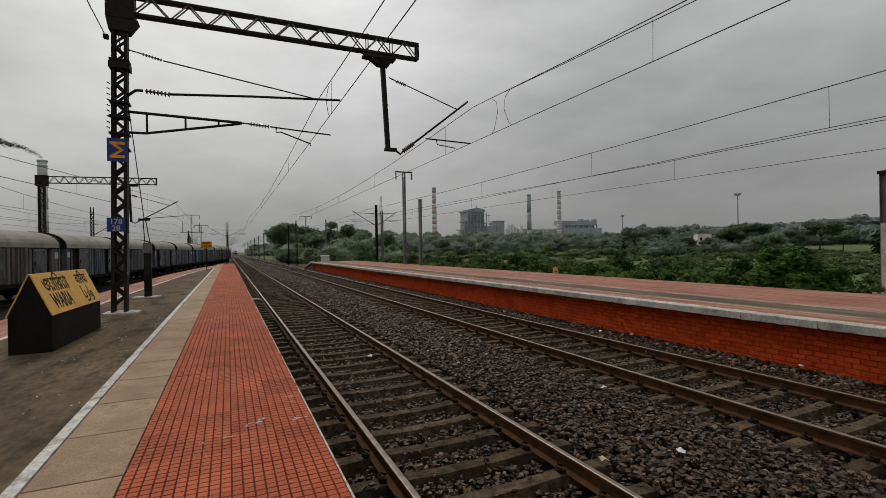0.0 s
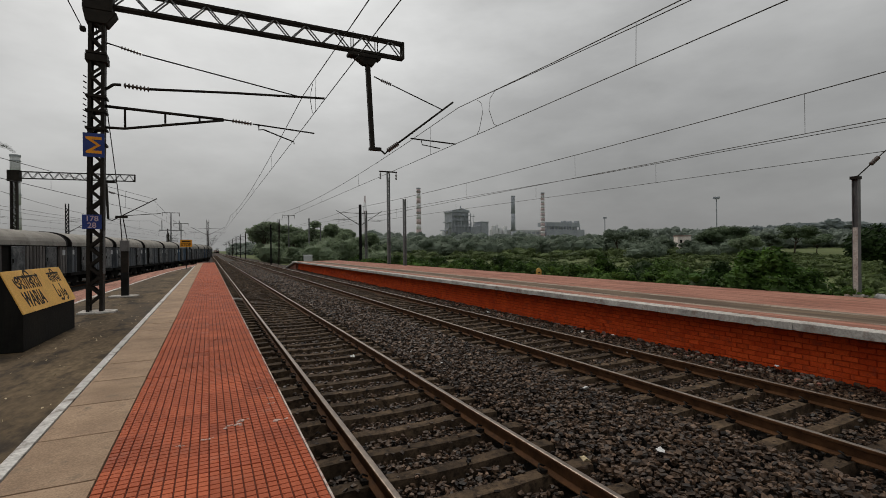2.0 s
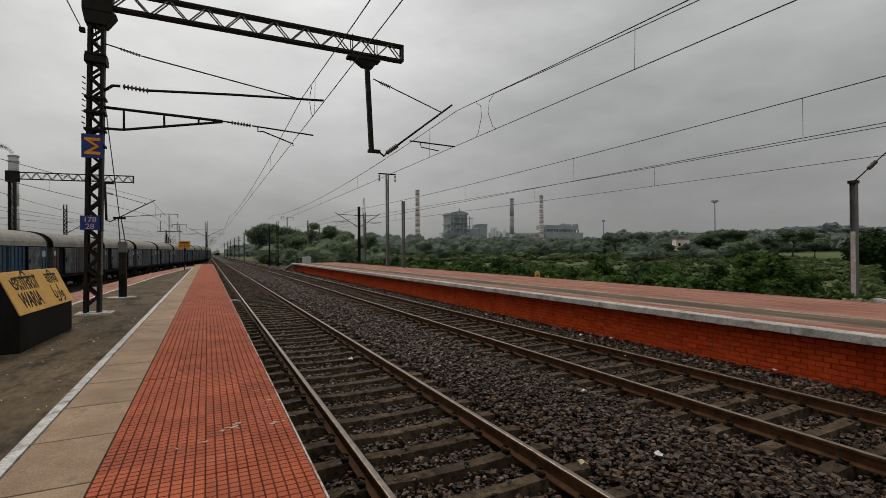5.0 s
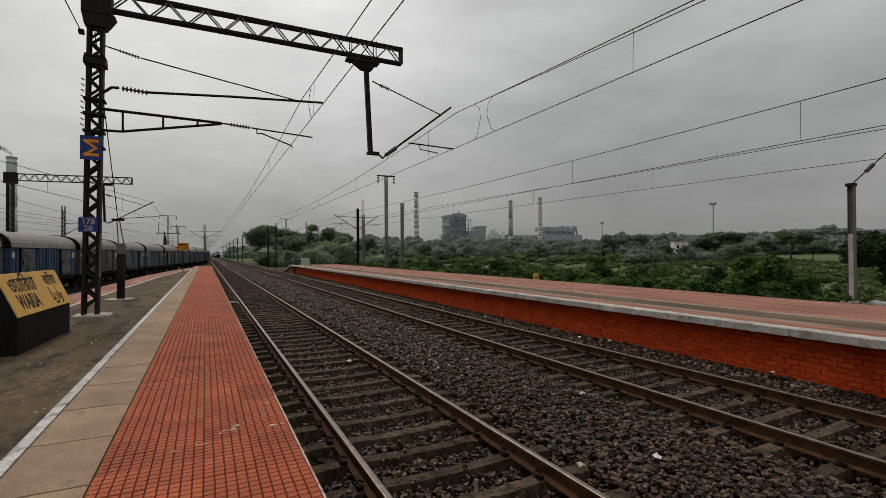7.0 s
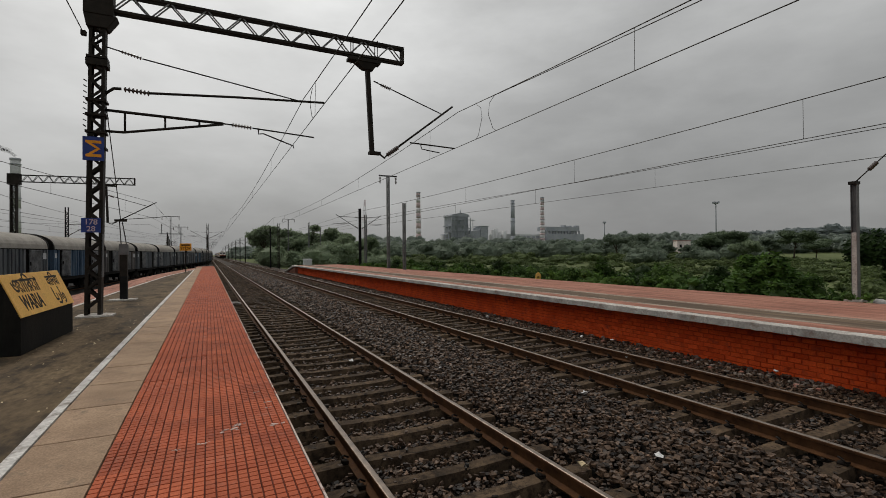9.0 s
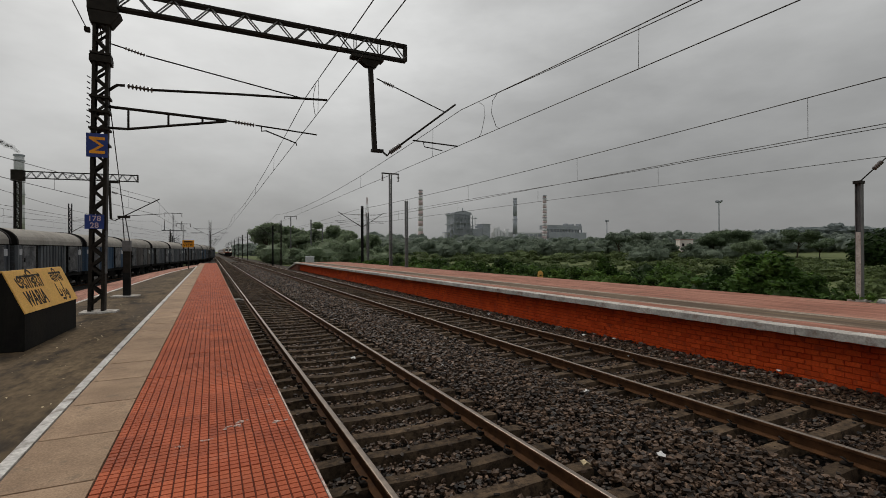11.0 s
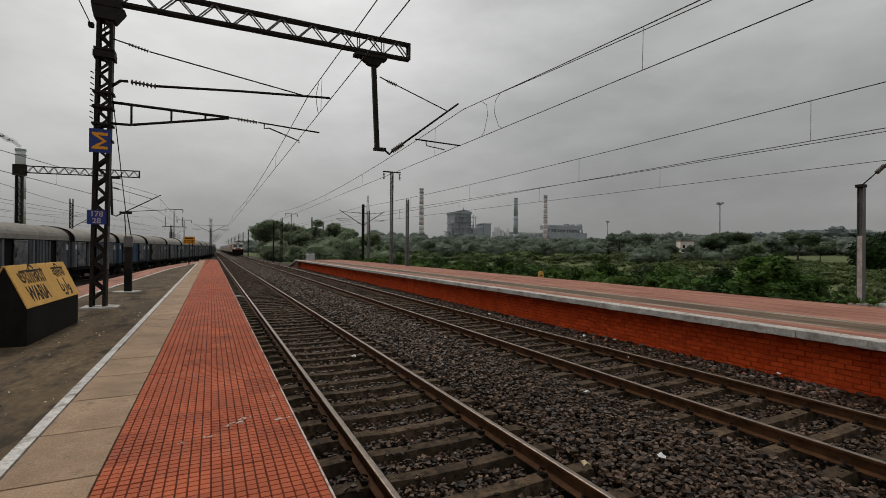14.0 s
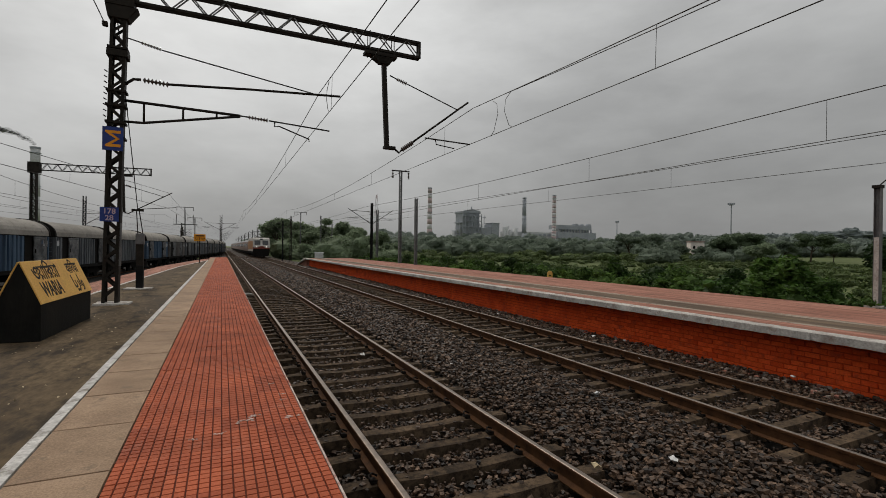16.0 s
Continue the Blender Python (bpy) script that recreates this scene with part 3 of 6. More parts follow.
# ---- overhead line ----
def lattice_mast(parent, h, w=0.30, d=0.25, mats=None, step=0.42, z0=0.0, single=False):
    """Two channels with slanting lacing bars on both faces, as parts."""
    mats = mats or STEEL
    for s in (-1, 1):
        g = Geo()
        x = s * (w / 2 - 0.03)
        o, i = x + s * 0.026, x - s * 0.045
        g.prism([(o, -d / 2), (i, -d / 2), (i, -d / 2 + 0.012), (o - s * 0.012, -d / 2 + 0.012), (o - s * 0.012, d / 2 - 0.012), (i, d / 2 - 0.012), (i, d / 2), (o, d / 2)], "z", z0, h)
        part("channel", g, mats, parent)
    n = int((h - z0 - 0.3) / step)
    if single:
        # near the camera every lacing bar is a piece of its own
        a, b = -w / 2 + 0.05, w / 2 - 0.05
        bars = []
        for p, q in ((a, b), (b, a)):
            bars.append(Geo().hexa([(p, -0.004, 0), (p, 0.004, 0), (p, 0.004, 0.085), (p, -0.004, 0.085), (q, -0.004, step / 2), (q, 0.004, step / 2), (q, 0.004, step / 2 + 0.085), (q, -0.004, step / 2 + 0.085)]).mesh("lacing_bar", mats))
        for yy in (-d / 2 - 0.004, d / 2 + 0.004):
            for i in range(2 * n):
                o = part("lacing_bar", bars[i % 2], None, parent)
                o.location = (0, yy, z0 + 0.15 + i * step / 2)
        return
    for yy in (-d / 2 - 0.004, d / 2 + 0.004):
        g = Geo()
        for i in range(n):
            z = z0 + 0.15 + i * step
            a, b = -w / 2 + 0.05, w / 2 - 0.05
            g.hexa([(a, yy - 0.004, z), (a, yy + 0.004, z), (a, yy + 0.004, z + 0.085), (a, yy - 0.004, z + 0.085), (b, yy - 0.004, z + step / 2), (b, yy + 0.004, z + step / 2), (b, yy + 0.004, z + step / 2 + 0.085), (b, yy - 0.004, z + step / 2 + 0.085)])
            g.hexa([(b, yy - 0.004, z + step / 2), (b, yy + 0.004, z + step / 2), (b, yy + 0.004, z + step / 2 + 0.085), (b, yy - 0.004, z + step / 2 + 0.085), (a, yy - 0.004, z + step), (a, yy + 0.004, z + step), (a, yy + 0.004, z + step + 0.085), (a, yy - 0.004, z + step + 0.085)])
        part("lacing", g, mats, parent)


def insulator(parent, p, q, n=7, r=0.075):
    p, q = Vector(p), Vector(q)
    pts, rr = [], []
    for i in range(n):
        for f, k in ((0.0, 0.35), (0.35, 1.0), (0.5, 1.0), (0.65, 0.35)):
            pts.append(p.lerp(q, (i + f) / n))
            rr.append(r * k)
    return part("insulator", Geo().tube(pts, rr, 10), INSUL, parent, "ribbed brown porcelain insulator", True)


def rod(parent, name, pts, r, m=None, label=""):
    return part(name, Geo().tube(pts, r, 8), m or STEEL, parent, label, True)


def near_gantry():
    """The tall lattice mast on the platform, its boom over both tracks and what hangs from them."""
    X, Y = -2.37, 13.5
    t = thing("catenary_mast", pose(X, Y, PT), "tall dark lattice steel mast with a boom over the tracks", "mast", "catenary masts")
    lattice_mast(t, 7.0, 0.33, 0.26, step=0.44, single=True)
    for z in (6.0, 5.0, 4.66, 4.26, 3.9):
        part("clamp", Geo().box(-0.20, -0.17, z - 0.025, 0.20, 0.17, z + 0.025), STEEL, t)
    part("clamp_plate", Geo().box(-0.21, -0.18, 5.80, 0.21, 0.18, 5.95), STEEL, t)
    for i in range(9):
        part("spike_guard", Geo().beam((-0.17, -0.17, 4.35 + 0.13 * i), (-0.23, -0.2, 4.38 + 0.13 * i), 0.014, 0.022), STEEL, t)
    lean = pose(0, 0, 0, 0, 0.9)
    for o in t.children:
        o.matrix_basis = lean @ o.matrix_basis
    part("footing", Geo().prism([(-0.3, -0.3), (0.1, -0.38), (0.4, -0.28), (0.42, 0.12), (0.15, 0.3), (-0.3, 0.28)], "z", 0.0, 0.035), COPING, t, "splashed white concrete footing")
    g = Geo().box(-0.16, -0.19, 6.98, 0.42, 0.19, 7.78)
    g.hexa([(-0.10, -0.18, 6.68), (0.30, -0.18, 6.68), (0.30, 0.18, 6.68), (-0.10, 0.18, 6.68), (-0.16, -0.18, 6.98), (0.50, -0.18, 6.98), (0.50, 0.18, 6.98), (-0.16, 0.18, 6.98)])
    part("head_box", g, STEEL, t, "dark gusset box at the mast's head", bevel=0.015)
    z0, z1, x0, x1 = 7.16, 7.60, 0.35, 7.70
    for z in (z0, z1):
        for y in (-0.08, 0.08):
            part("boom_chord", Geo().beam((x0, y, z), (x1, y, z), 0.055, 0.065), STEEL, t)
    n = 9
    c = (x1 - x0) / n
    up = Geo().beam((0, 0, z0), (c / 2, 0, z1), 0.022, 0.03).mesh("boom_lacing_bar", PALE_STEEL)
    down = Geo().beam((c / 2, 0, z1), (c, 0, z0), 0.022, 0.03).mesh("boom_lacing_bar", PALE_STEEL)
    for y in (-0.08, 0.08):
        for i in range(n):
            for me in (up, down):
                o = part("boom_lacing_bar", me, None, t, "pale slanting lacing bar")
                o.location = (x0 + c * i, y, 0)
    for x in (x0, x1):
        g = Geo()
        for y in (-0.08, 0.08):
            g.beam((x, y, z0 - 0.03), (x, y, z1 + 0.03), 0.06, 0.06)
        for z in (z0, z1):
            g.beam((x, -0.08, z), (x, 0.08, z), 0.05, 0.05)
        part("boom_end_frame", g, STEEL, t)
    # drop pole for the second track
    g = Geo().box(6.02, -0.15, 6.98, 6.98, 0.15, 7.07)
    g.hexa([(6.46, -0.09, 6.78), (6.76, -0.09, 6.78), (6.76, 0.09, 6.78), (6.46, 0.09, 6.78), (6.2, -0.13, 6.98), (6.9, -0.13, 6.98), (6.9, 0.13, 6.98), (6.2, 0.13, 6.98)])
    part("hanger_plate", g, STEEL, t, bevel=0.01)
    for x in (6.15, 6.88):
        for y in (-0.12, 0.12):
            part("hanger_bolt", Geo().beam((x, y, 6.95), (x, y, 7.66), 0.022, 0.022), STEEL, t)
    part("drop_pole", Geo().beam((6.61, 0, 6.82), (6.73, 0, 4.36), 0.13, 0.13), STEEL, t, "hanging steel pole", bevel=0.01)
    g = Geo().box(6.64, -0.09, 4.32, 6.98, 0.1, 4.40)
    g.tube([(6.95, 0, 4.36), (7.12, 0, 4.24), (7.2, 0, 4.34)], 0.03, 6)
    part("foot_bracket", g, STEEL, t)
    insulator(t, (7.2, 0, 4.34), (7.55, 0, 4.60))
    rod(t, "bracket_tube", [(7.5, 0, 4.57), (9.42, 0, 6.07)], 0.03)
    insulator(t, (7.02, 0, 6.42), (7.35, 0, 6.33), 6, 0.055)
    rod(t, "stay_tube", [(6.8, 0, 6.5), (7.02, 0, 6.42)], 0.02)
    rod(t, "stay_tube", [(7.35, 0, 6.33), (9.05, 0, 5.78)], 0.018)
    rod(t, "register_tube", [(7.95, 0, 4.78), (9.5, 0, 4.74)], 0.022)
    rod(t, "steady_arm", [(8.3, 0, 4.76), (8.33, 0, 4.62), (8.9, -0.1, 4.53), (9.55, 0, 4.80)][0:3], 0.016)
    # arms for the first track
    rod(t, "stay_tube", [(0.17, 0, 6.33), (0.55, 0, 6.25)], 0.016)
    insulator(t, (0.55, 0, 6.25), (0.98, 0, 6.15), 7, 0.042)
    rod(t, "stay_tube", [(0.98, 0, 6.15), (4.66, 0, 5.62)], 0.017)
    rod(t, "upper_arm", [(0.17, 0, 5.15), (0.4, 0, 5.35), (0.55, 0, 5.36)], 0.035)
    insulator(t, (0.6, 0, 5.36), (1.15, 0, 5.33), 7, 0.068)
    rod(t, "upper_arm", [(1.1, 0, 5.335), (3.0, 0, 5.5), (5.34, 0, 5.66)], 0.032)
    rod(t, "truss_arm", [(0.17, 0, 4.82), (2.75, 0, 4.78)], 0.035)
    rod(t, "truss_arm", [(0.17, 0, 4.32), (0.6, 0, 4.33), (2.75, 0, 4.76)], 0.032)
    for x, a, b in ((0.62, 4.34, 4.81), (1.45, 4.50, 4.80), (2.2, 4.65, 4.79)):
        rod(t, "truss_post", [(x, 0, a), (x, 0, b)], 0.024)
    insulator(t, (2.95, 0, 4.77), (3.45, 0, 4.74), 7, 0.056)
    rod(t, "register_tube", [(2.7, 0, 4.78), (2.95, 0, 4.77)], 0.02)
    rod(t, "register_tube", [(3.45, 0, 4.74), (5.05, 0, 4.65)], 0.02)
    rod(t, "steady_arm", [(3.6, 0, 4.72), (3.6, 0, 4.60), (3.72, 0, 4.62), (4.5, 0, 4.36), (4.5, 0, 4.3)], 0.018)
    rod(t, "back_stay", [(-0.13, -0.1, 6.45), (0.0, -2.5, 6.25), (0.6, -12.5, 5.3)], 0.011)
    part("stay_clamp", Geo().box(-0.16, -0.42, 6.37, -0.06, -0.3, 6.46), STEEL, t)
    # blue plates
    s = part("sign_plate", Geo().box(-0.17, -0.185, 3.58, 0.24, -0.172, 4.13), BLUE, t, "blue enamel plate with an orange zigzag letter", bevel=0.004)
    g = Geo()
    mark = ((0.15, 0.19), (-0.15, 0.19), (-0.15, 0.145), (0.055, 0.0), (-0.15, -0.145), (-0.15, -0.19), (0.15, -0.19), (0.15, -0.125), (-0.03, -0.125), (0.135, 0.0), (-0.03, 0.125), (0.15, 0.125))
    g.prism([(0.035 + u, 3.855 + w) for u, w in mark], "y", -0.190, -0.183)
    part("zigzag_mark", g, ORANGE, s)
    s = part("number_plate", Geo().box(-0.2, -0.187, 1.93, 0.17, -0.172, 2.26), BLUE, t, "small blue enamel plate with pale numerals", bevel=0.004)
    writing("numeral_row", "178", 0.17, pose(-0.015, -0.189, 2.165, 90), PALE_INK, s, 0.001, 1.0, 0.002)
    writing("numeral_row", "28", 0.17, pose(-0.015, -0.189, 2.01, 90), PALE_INK, s, 0.001, 1.0, 0.002)
    part("conduit", Geo().box(0.17, -0.13, 0.9, 0.21, -0.05, 1.9), PALE_STEEL, t, "rusty yellow strip")


def anchor_post():
    t = thing("anchor_post", pose(-2.37, 17.9, PT), "short black anchor post with a grey cap", "post")
    part("post", Geo().box(-0.10, -0.10, 0, 0.10, 0.10, 0.75), BLACK, t, "black painted lower half", bevel=0.01)
    part("upper_post", Geo().box(-0.098, -0.098, 0.75, 0.098, 0.098, 1.42), STEEL, t, "weathered brown upper half", bevel=0.01)
    part("cap", Geo().box(-0.115, -0.115, 1.42, 0.115, 0.115, 1.76), PALE_STEEL, t, "pale grey cap", bevel=0.01)
    part("footing", Geo().prism([(-0.42, -0.2), (0.0, -0.36), (0.33, -0.25), (0.36, 0.15), (0.0, 0.32), (-0.38, 0.2)], "z", 0, 0.03), COPING, t, "splashed white concrete footing")
    for x in (-0.07, 0.07):
        rod(t, "stay_rod", [(x, 0, 1.76), (x * 0.5, -0.55, 2.45)], 0.014)
    part("stay_yoke", Geo().box(-0.16, -0.60, 2.43, 0.16, -0.54, 2.50), STEEL, t)
    rod(t, "stay_rod", [(0, -0.57, 2.47), (0.0, -4.3, 7.2)], 0.012)


def wire_run(name, x, y0, masts, zc, zm, label, y1=330, phase=6.43):
    """A contact wire, its sagging messenger and droppers, hung between the places given."""
    t = thing(name, pose(0, 0, 0), label, "overhead wire", "overhead wires")
    part("contact_wire", Geo().tube([(x, y0, zc), (x, y1, zc)], 0.0095, 6), WIRE, t)
    pts = []
    drop = []
    ms = [m for m in masts]
    for a, b in zip(ms, ms[1:]):
        for i in range(12):
            y = a + (b - a) * i / 12
            u = (y - a) / (b - a)
            pts.append((x, y, zm - 4 * 0.62 * u * (1 - u) * (zm - zc) / 1.0))
        k = math.ceil((a - phase) / 9.25)
        while phase + k * 9.25 < b:
            u = (phase + k * 9.25 - a) / (b - a)
            drop.append((phase + k * 9.25, zm - 4 * 0.62 * u * (1 - u) * (zm - zc)))
            k += 1
    pts.append((x, ms[-1], zm))
    part("messenger_wire", Geo().tube(pts, 0.011, 6), WIRE, t)
    for y, z in drop:
        if y > -2 and y < 200:
            part("dropper", Geo().tube([(x, y, zc), (x + 0.02, y, z)], 0.005, 5), WIRE, t)
    if x > 5:
        # an auxiliary wire parts from the messenger at the jumper
        sag = lambda y: zm - 4 * 0.62 * ((y + 42) / 55.5) * (1 - (y + 42) / 55.5) * (zm - zc)
        part("auxiliary_wire", Geo().tube([(x, y, sag(y) - 0.013 * (11.6 - y)) for y in (11.6, 9, 6.3, 3, 0, -6, -14)], 0.009, 6), WIRE, t)
    for y, d in ((11.3, 0.35), (12.3, -0.3)) if x > 5 else ((12.2, 0.3),):
        # curved jumper between messenger and contact wire
        part("jumper", Geo().tube([(x, y, zm - 0.1), (x, y + d * 0.8, zm - 0.25), (x, y + d, (zc + zm) / 2), (x, y + d * 0.3, zc + 0.1), (x, y - d * 0.2, zc)], 0.008, 6), WIRE, t)
    return t


def simple_mast(x, y, z, h, arms=(), steel=None, lattice=False, label="slender steel overhead line mast with bracket arms", w=0.2):
    """A mast with triangular bracket arms; arms: (reach with sign, height of the contact wire)."""
    t = thing("catenary_mast", pose(x, y, z), label, "mast", "catenary masts")
    m = steel or STEEL
    if lattice:
        lattice_mast(t, h, w + 0.08, w, m, 0.5, single=y < 80)
    else:
        g = Geo().box(-w / 2, -w / 2, 0, w / 2, -w / 2 + 0.02, h).box(-w / 2, w / 2 - 0.02, 0, w / 2, w / 2, h).box(-0.012, -w / 2 + 0.02, 0, 0.012, w / 2 - 0.02, h)
        part("post", g, m, t)
    for reach, zc in arms:
        s = 1 if reach > 0 else -1
        a = abs(reach)
        rod(t, "bracket_tube", [(s * 0.1, 0, zc - 0.45), (s * a * 0.98, 0, zc + 1.25)], 0.035)
        rod(t, "stay_tube", [(s * 0.1, 0, zc + 0.95), (s * a * 0.85, 0, zc + 1.05)], 0.025)
        insulator(t, (s * 0.25, 0, zc - 0.33), (s * 0.6, 0, zc - 0.08), 5, 0.08)
        insulator(t, (s * 0.25, 0, zc + 0.96), (s * 0.6, 0, zc + 0.985), 5, 0.08)
        rod(t, "register_tube", [(s * a * 0.4, 0, zc + 0.2), (s * a * 1.1, 0, zc + 0.22)], 0.022)
        rod(t, "steady_arm", [(s * a * 0.6, 0, zc + 0.2), (s * a * 0.62, 0, zc + 0.08), (s * a, 0, zc)], 0.018)
    return t


def cross_pole(x, y, z, h, arm, lattice=True, label="tall pale lattice pole with a crossarm and hanging insulators"):
    t = thing("power_pole", pose(x, y, z), label, "pole", "power poles")
    lattice_mast(t, h, 0.28, 0.2, PALE_STEEL, 0.5)
    part("crossarm", Geo().box(-arm, -0.06, h - 0.05, arm, 0.06, h + 0.06), STEEL, t)
    for s in (-1, 1):
        insulator(t, (s * (arm - 0.08), 0, h - 0.1), (s * (arm - 0.08), 0, h - 0.75), 5, 0.1)
    return t

# ---- the goods train in the siding ----
SIDE = 0.1165
SIDING_Z = -0.52


def siding(s):
    """Centre line of the siding at arc length s (0 where y = 50): x, y and heading."""
    c, n = 1 / math.hypot(1, SIDE), SIDE / math.hypot(1, SIDE)
    ox = -8.856 - 1.66 * c
    oy = 50 + 1.66 * n
    if s < 52:
        return ox + s * n, oy + s * c, math.atan(SIDE)
    R = 600.0
    a0 = math.atan(SIDE)
    a = max(0.0, a0 - (s - 52) / R)
    arc = R * (a0 - a)
    x = ox + 52 * n + R * (math.cos(a) - math.cos(a0))
    y = oy + 52 * c + R * (math.sin(a0) - math.sin(a))
    rest = s - 52 - arc
    return x + rest * math.sin(a), y + rest * math.cos(a), a


def siding_pose(s):
    x, y, a = siding(s)
    return pose(x, y, SIDING_Z, 0, 0, -math.degrees(a))


PITCH, BODY = 10.96, 10.05


def dented_panel(rnd, a, b, y0, y1, z0, z1, n=7):
    """A sheet steel door knocked out of true: a grid of dents with a back and rims."""
    g = Geo()
    for x in (a, b):
        for i in range(n + 1):
            for j in range(n + 1):
                rim = i in (0, n) or j in (0, n)
                d = rnd.uniform(-0.012, 0.012) if rim else rnd.uniform(-0.075, 0.055)
                g.v.append((x + d, y0 + (y1 - y0) * i / n, z0 + (z1 - z0) * j / n))
    m, k = n + 1, (n + 1) ** 2
    for f in (0, k):
        for i in range(n):
            for j in range(n):
                c = f + i * m + j
                g.face([c, c + m, c + m + 1, c + 1])
    for i in range(n):
        for p, q in ((i, i + 1), (n * m + i, n * m + i + 1), (i * m, i * m + m), (i * m + n, i * m + m + n)):
            g.face([p, q, k + q, k + p])
    return g


def make_wagon(body, colour, seed):
    """A covered bogie wagon: ribbed steel sides, arched roof, sliding doors, two bogies."""
    rnd = random.Random(seed)
    t = thing("covered_wagon", pose(0, 0, 0), "weathered " + colour + " covered goods wagon with an arched dusty roof", "wagon", "wagons of the goods train")
    W, Z0, Z1, H = 1.60, 1.17, 3.27, BODY / 2
    g = Geo().box(-W + 0.12, -H, Z0, W - 0.12, H, Z1)
    part("body", g, body, t)
    out = [(W * 1.03 * math.cos(math.pi * i / 16), Z1 - 0.06 + 1.06 * math.sin(math.pi * i / 16) ** 0.8) for i in range(17)]
    g = Geo().prism(out, "y", -H - 0.08, H + 0.08)
    part("roof", g, WAGON_ROOF, t, "arched roof grey with dust")
    for y in (-H - 0.12, H - 0.06):
        o = [(W * 1.05 * math.cos(math.pi * i / 16), Z1 - 0.06 + 1.10 * math.sin(math.pi * i / 16) ** 0.8) for i in range(17)]
        part("roof_rim", Geo().prism(o, "y", y, y + 0.18), BOGIE, t, "dark roof end rim")
    part("eave", Geo().box(-W - 0.03, -H - 0.02, Z1 - 0.10, W + 0.03, H + 0.02, Z1 - 0.02), BOGIE, t)
    part("sole_bar", Geo().box(-W + 0.02, -H - 0.05, Z0 - 0.22, W - 0.02, H + 0.05, Z0), BOGIE, t, "grimy black sole bar")
    mesh = {}
    for sx in (-1, 1):
        n = 22
        for i in range(n + 1):
            y = -H + BODY * i / n
            if abs(abs(y) - 3.0) < 0.85:
                continue
            big = i % 11 == 0
            w = 0.08 if big else 0.155
            if (sx, big) not in mesh:
                x0, x1 = sx * (W - 0.13), sx * (W + (0.05 if big else 0.02))
                q = Geo().hexa([(x0, -w, Z0 + 0.02), (x1, -w * 0.85, Z0 + 0.02), (x1, w * 0.85, Z0 + 0.02), (x0, w, Z0 + 0.02), (x0, -w, Z1 - 0.11), (x1, -w * 0.85, Z1 - 0.11), (x1, w * 0.85, Z1 - 0.11), (x0, w, Z1 - 0.11)])
                mesh[sx, big] = q.mesh("side_rib", body)
            o = part("side_rib", mesh[sx, big], None, t)
            o.location.y = min(max(y, -H + 0.1), H - 0.1)
        for d in (-1, 1):
            slide = rnd.choice((0.15, 0.55, 0.85, -0.6))
            a, b = (W, W + 0.07) if sx > 0 else (-W - 0.07, -W)
            # no hole in the side: a black panel paints the shade inside the wagon
            part("doorway", Geo().box(min(sx * (W - 0.11), sx * (W - 0.06)), d * 3.0 - 0.8, Z0 + 0.02, max(sx * (W - 0.11), sx * (W - 0.06)), d * 3.0 + 0.8, Z1 - 0.1), BOGIE, t, "near-black panel for the shade inside the door opening")
            y0 = d * 3.0 - 0.78 + slide
            dr = part("door", dented_panel(rnd, a, b, y0, y0 + 1.56, Z0 + 0.06, Z1 - 0.13), WAGON_DOOR, t, "scraped and dented grey sliding door", True)
            for z in (Z0 + 0.12, Z1 - 0.24):
                part("door_bar", Geo().box(a - 0.02, y0 + 0.05, z, b + 0.02, y0 + 1.5, z + 0.05), WAGON_DOOR, dr)
            part("door_rail", Geo().box(a, d * 3.0 - 1.6, Z1 - 0.12, b + 0.01, d * 3.0 + 1.6, Z1 - 0.08), BOGIE, t)
            part("latch", Geo().box(a - 0.03, y0 + 0.06, Z0 + 0.95, b + 0.04, y0 + 0.12, Z0 + 1.2), BOGIE, dr)
        part("stencil_panel", Geo().box(sx * (W + 0.03) if sx > 0 else -W - 0.04, H - 0.75, Z1 - 0.75, W + 0.04 if sx > 0 else -W - 0.03, H - 0.25, Z1 - 0.35), PANEL_WHITE, t, "pale stencil panel")
        part("stencil_panel", Geo().box(sx * (W + 0.03) if sx > 0 else -W - 0.04, -H + 0.2, Z1 - 0.7, W + 0.04 if sx > 0 else -W - 0.03, -H + 0.55, Z1 - 0.35), PANEL_WHITE, t, "pale stencil panel")
    for e in (-1, 1):
        b = part("bogie", Geo().box(-1.1, e * 3.35 - 1.3, 0.42, 1.1, e * 3.35 + 1.3, 0.72), BOGIE, t, "grimy cast bogie")
        for sx in (-1, 1):
            g = Geo().hexa([(sx * 1.05 - 0.06, e * 3.35 - 1.35, 0.40), (sx * 1.05 + 0.06, e * 3.35 - 1.35, 0.40), (sx * 1.05 + 0.06, e * 3.35 + 1.35, 0.40), (sx * 1.05 - 0.06, e * 3.35 + 1.35, 0.40),
                    (sx * 1.05 - 0.06, e * 3.35 - 0.7, 0.92), (sx * 1.05 + 0.06, e * 3.35 - 0.7, 0.92), (sx * 1.05 + 0.06, e * 3.35 + 0.7, 0.92), (sx * 1.05 - 0.06, e * 3.35 + 0.7, 0.92)])
            part("side_frame", g, BOGIE, b)
        for a in (-1, 1):
            for sx in (-1, 1):
                y = e * 3.35 + a * 1.0
                x = sx * 0.86
                part("wheel", Geo().tube([(x - 0.06, y, 0.5), (x + 0.06, y, 0.5)], 0.5, 20), BOGIE, b, "worn steel wheel")
        part("buffer_beam", Geo().box(-1.4, e * (H + 0.05) - 0.04, Z0 - 0.35, 1.4, e * (H + 0.05) + 0.04, Z0), BOGIE, t)
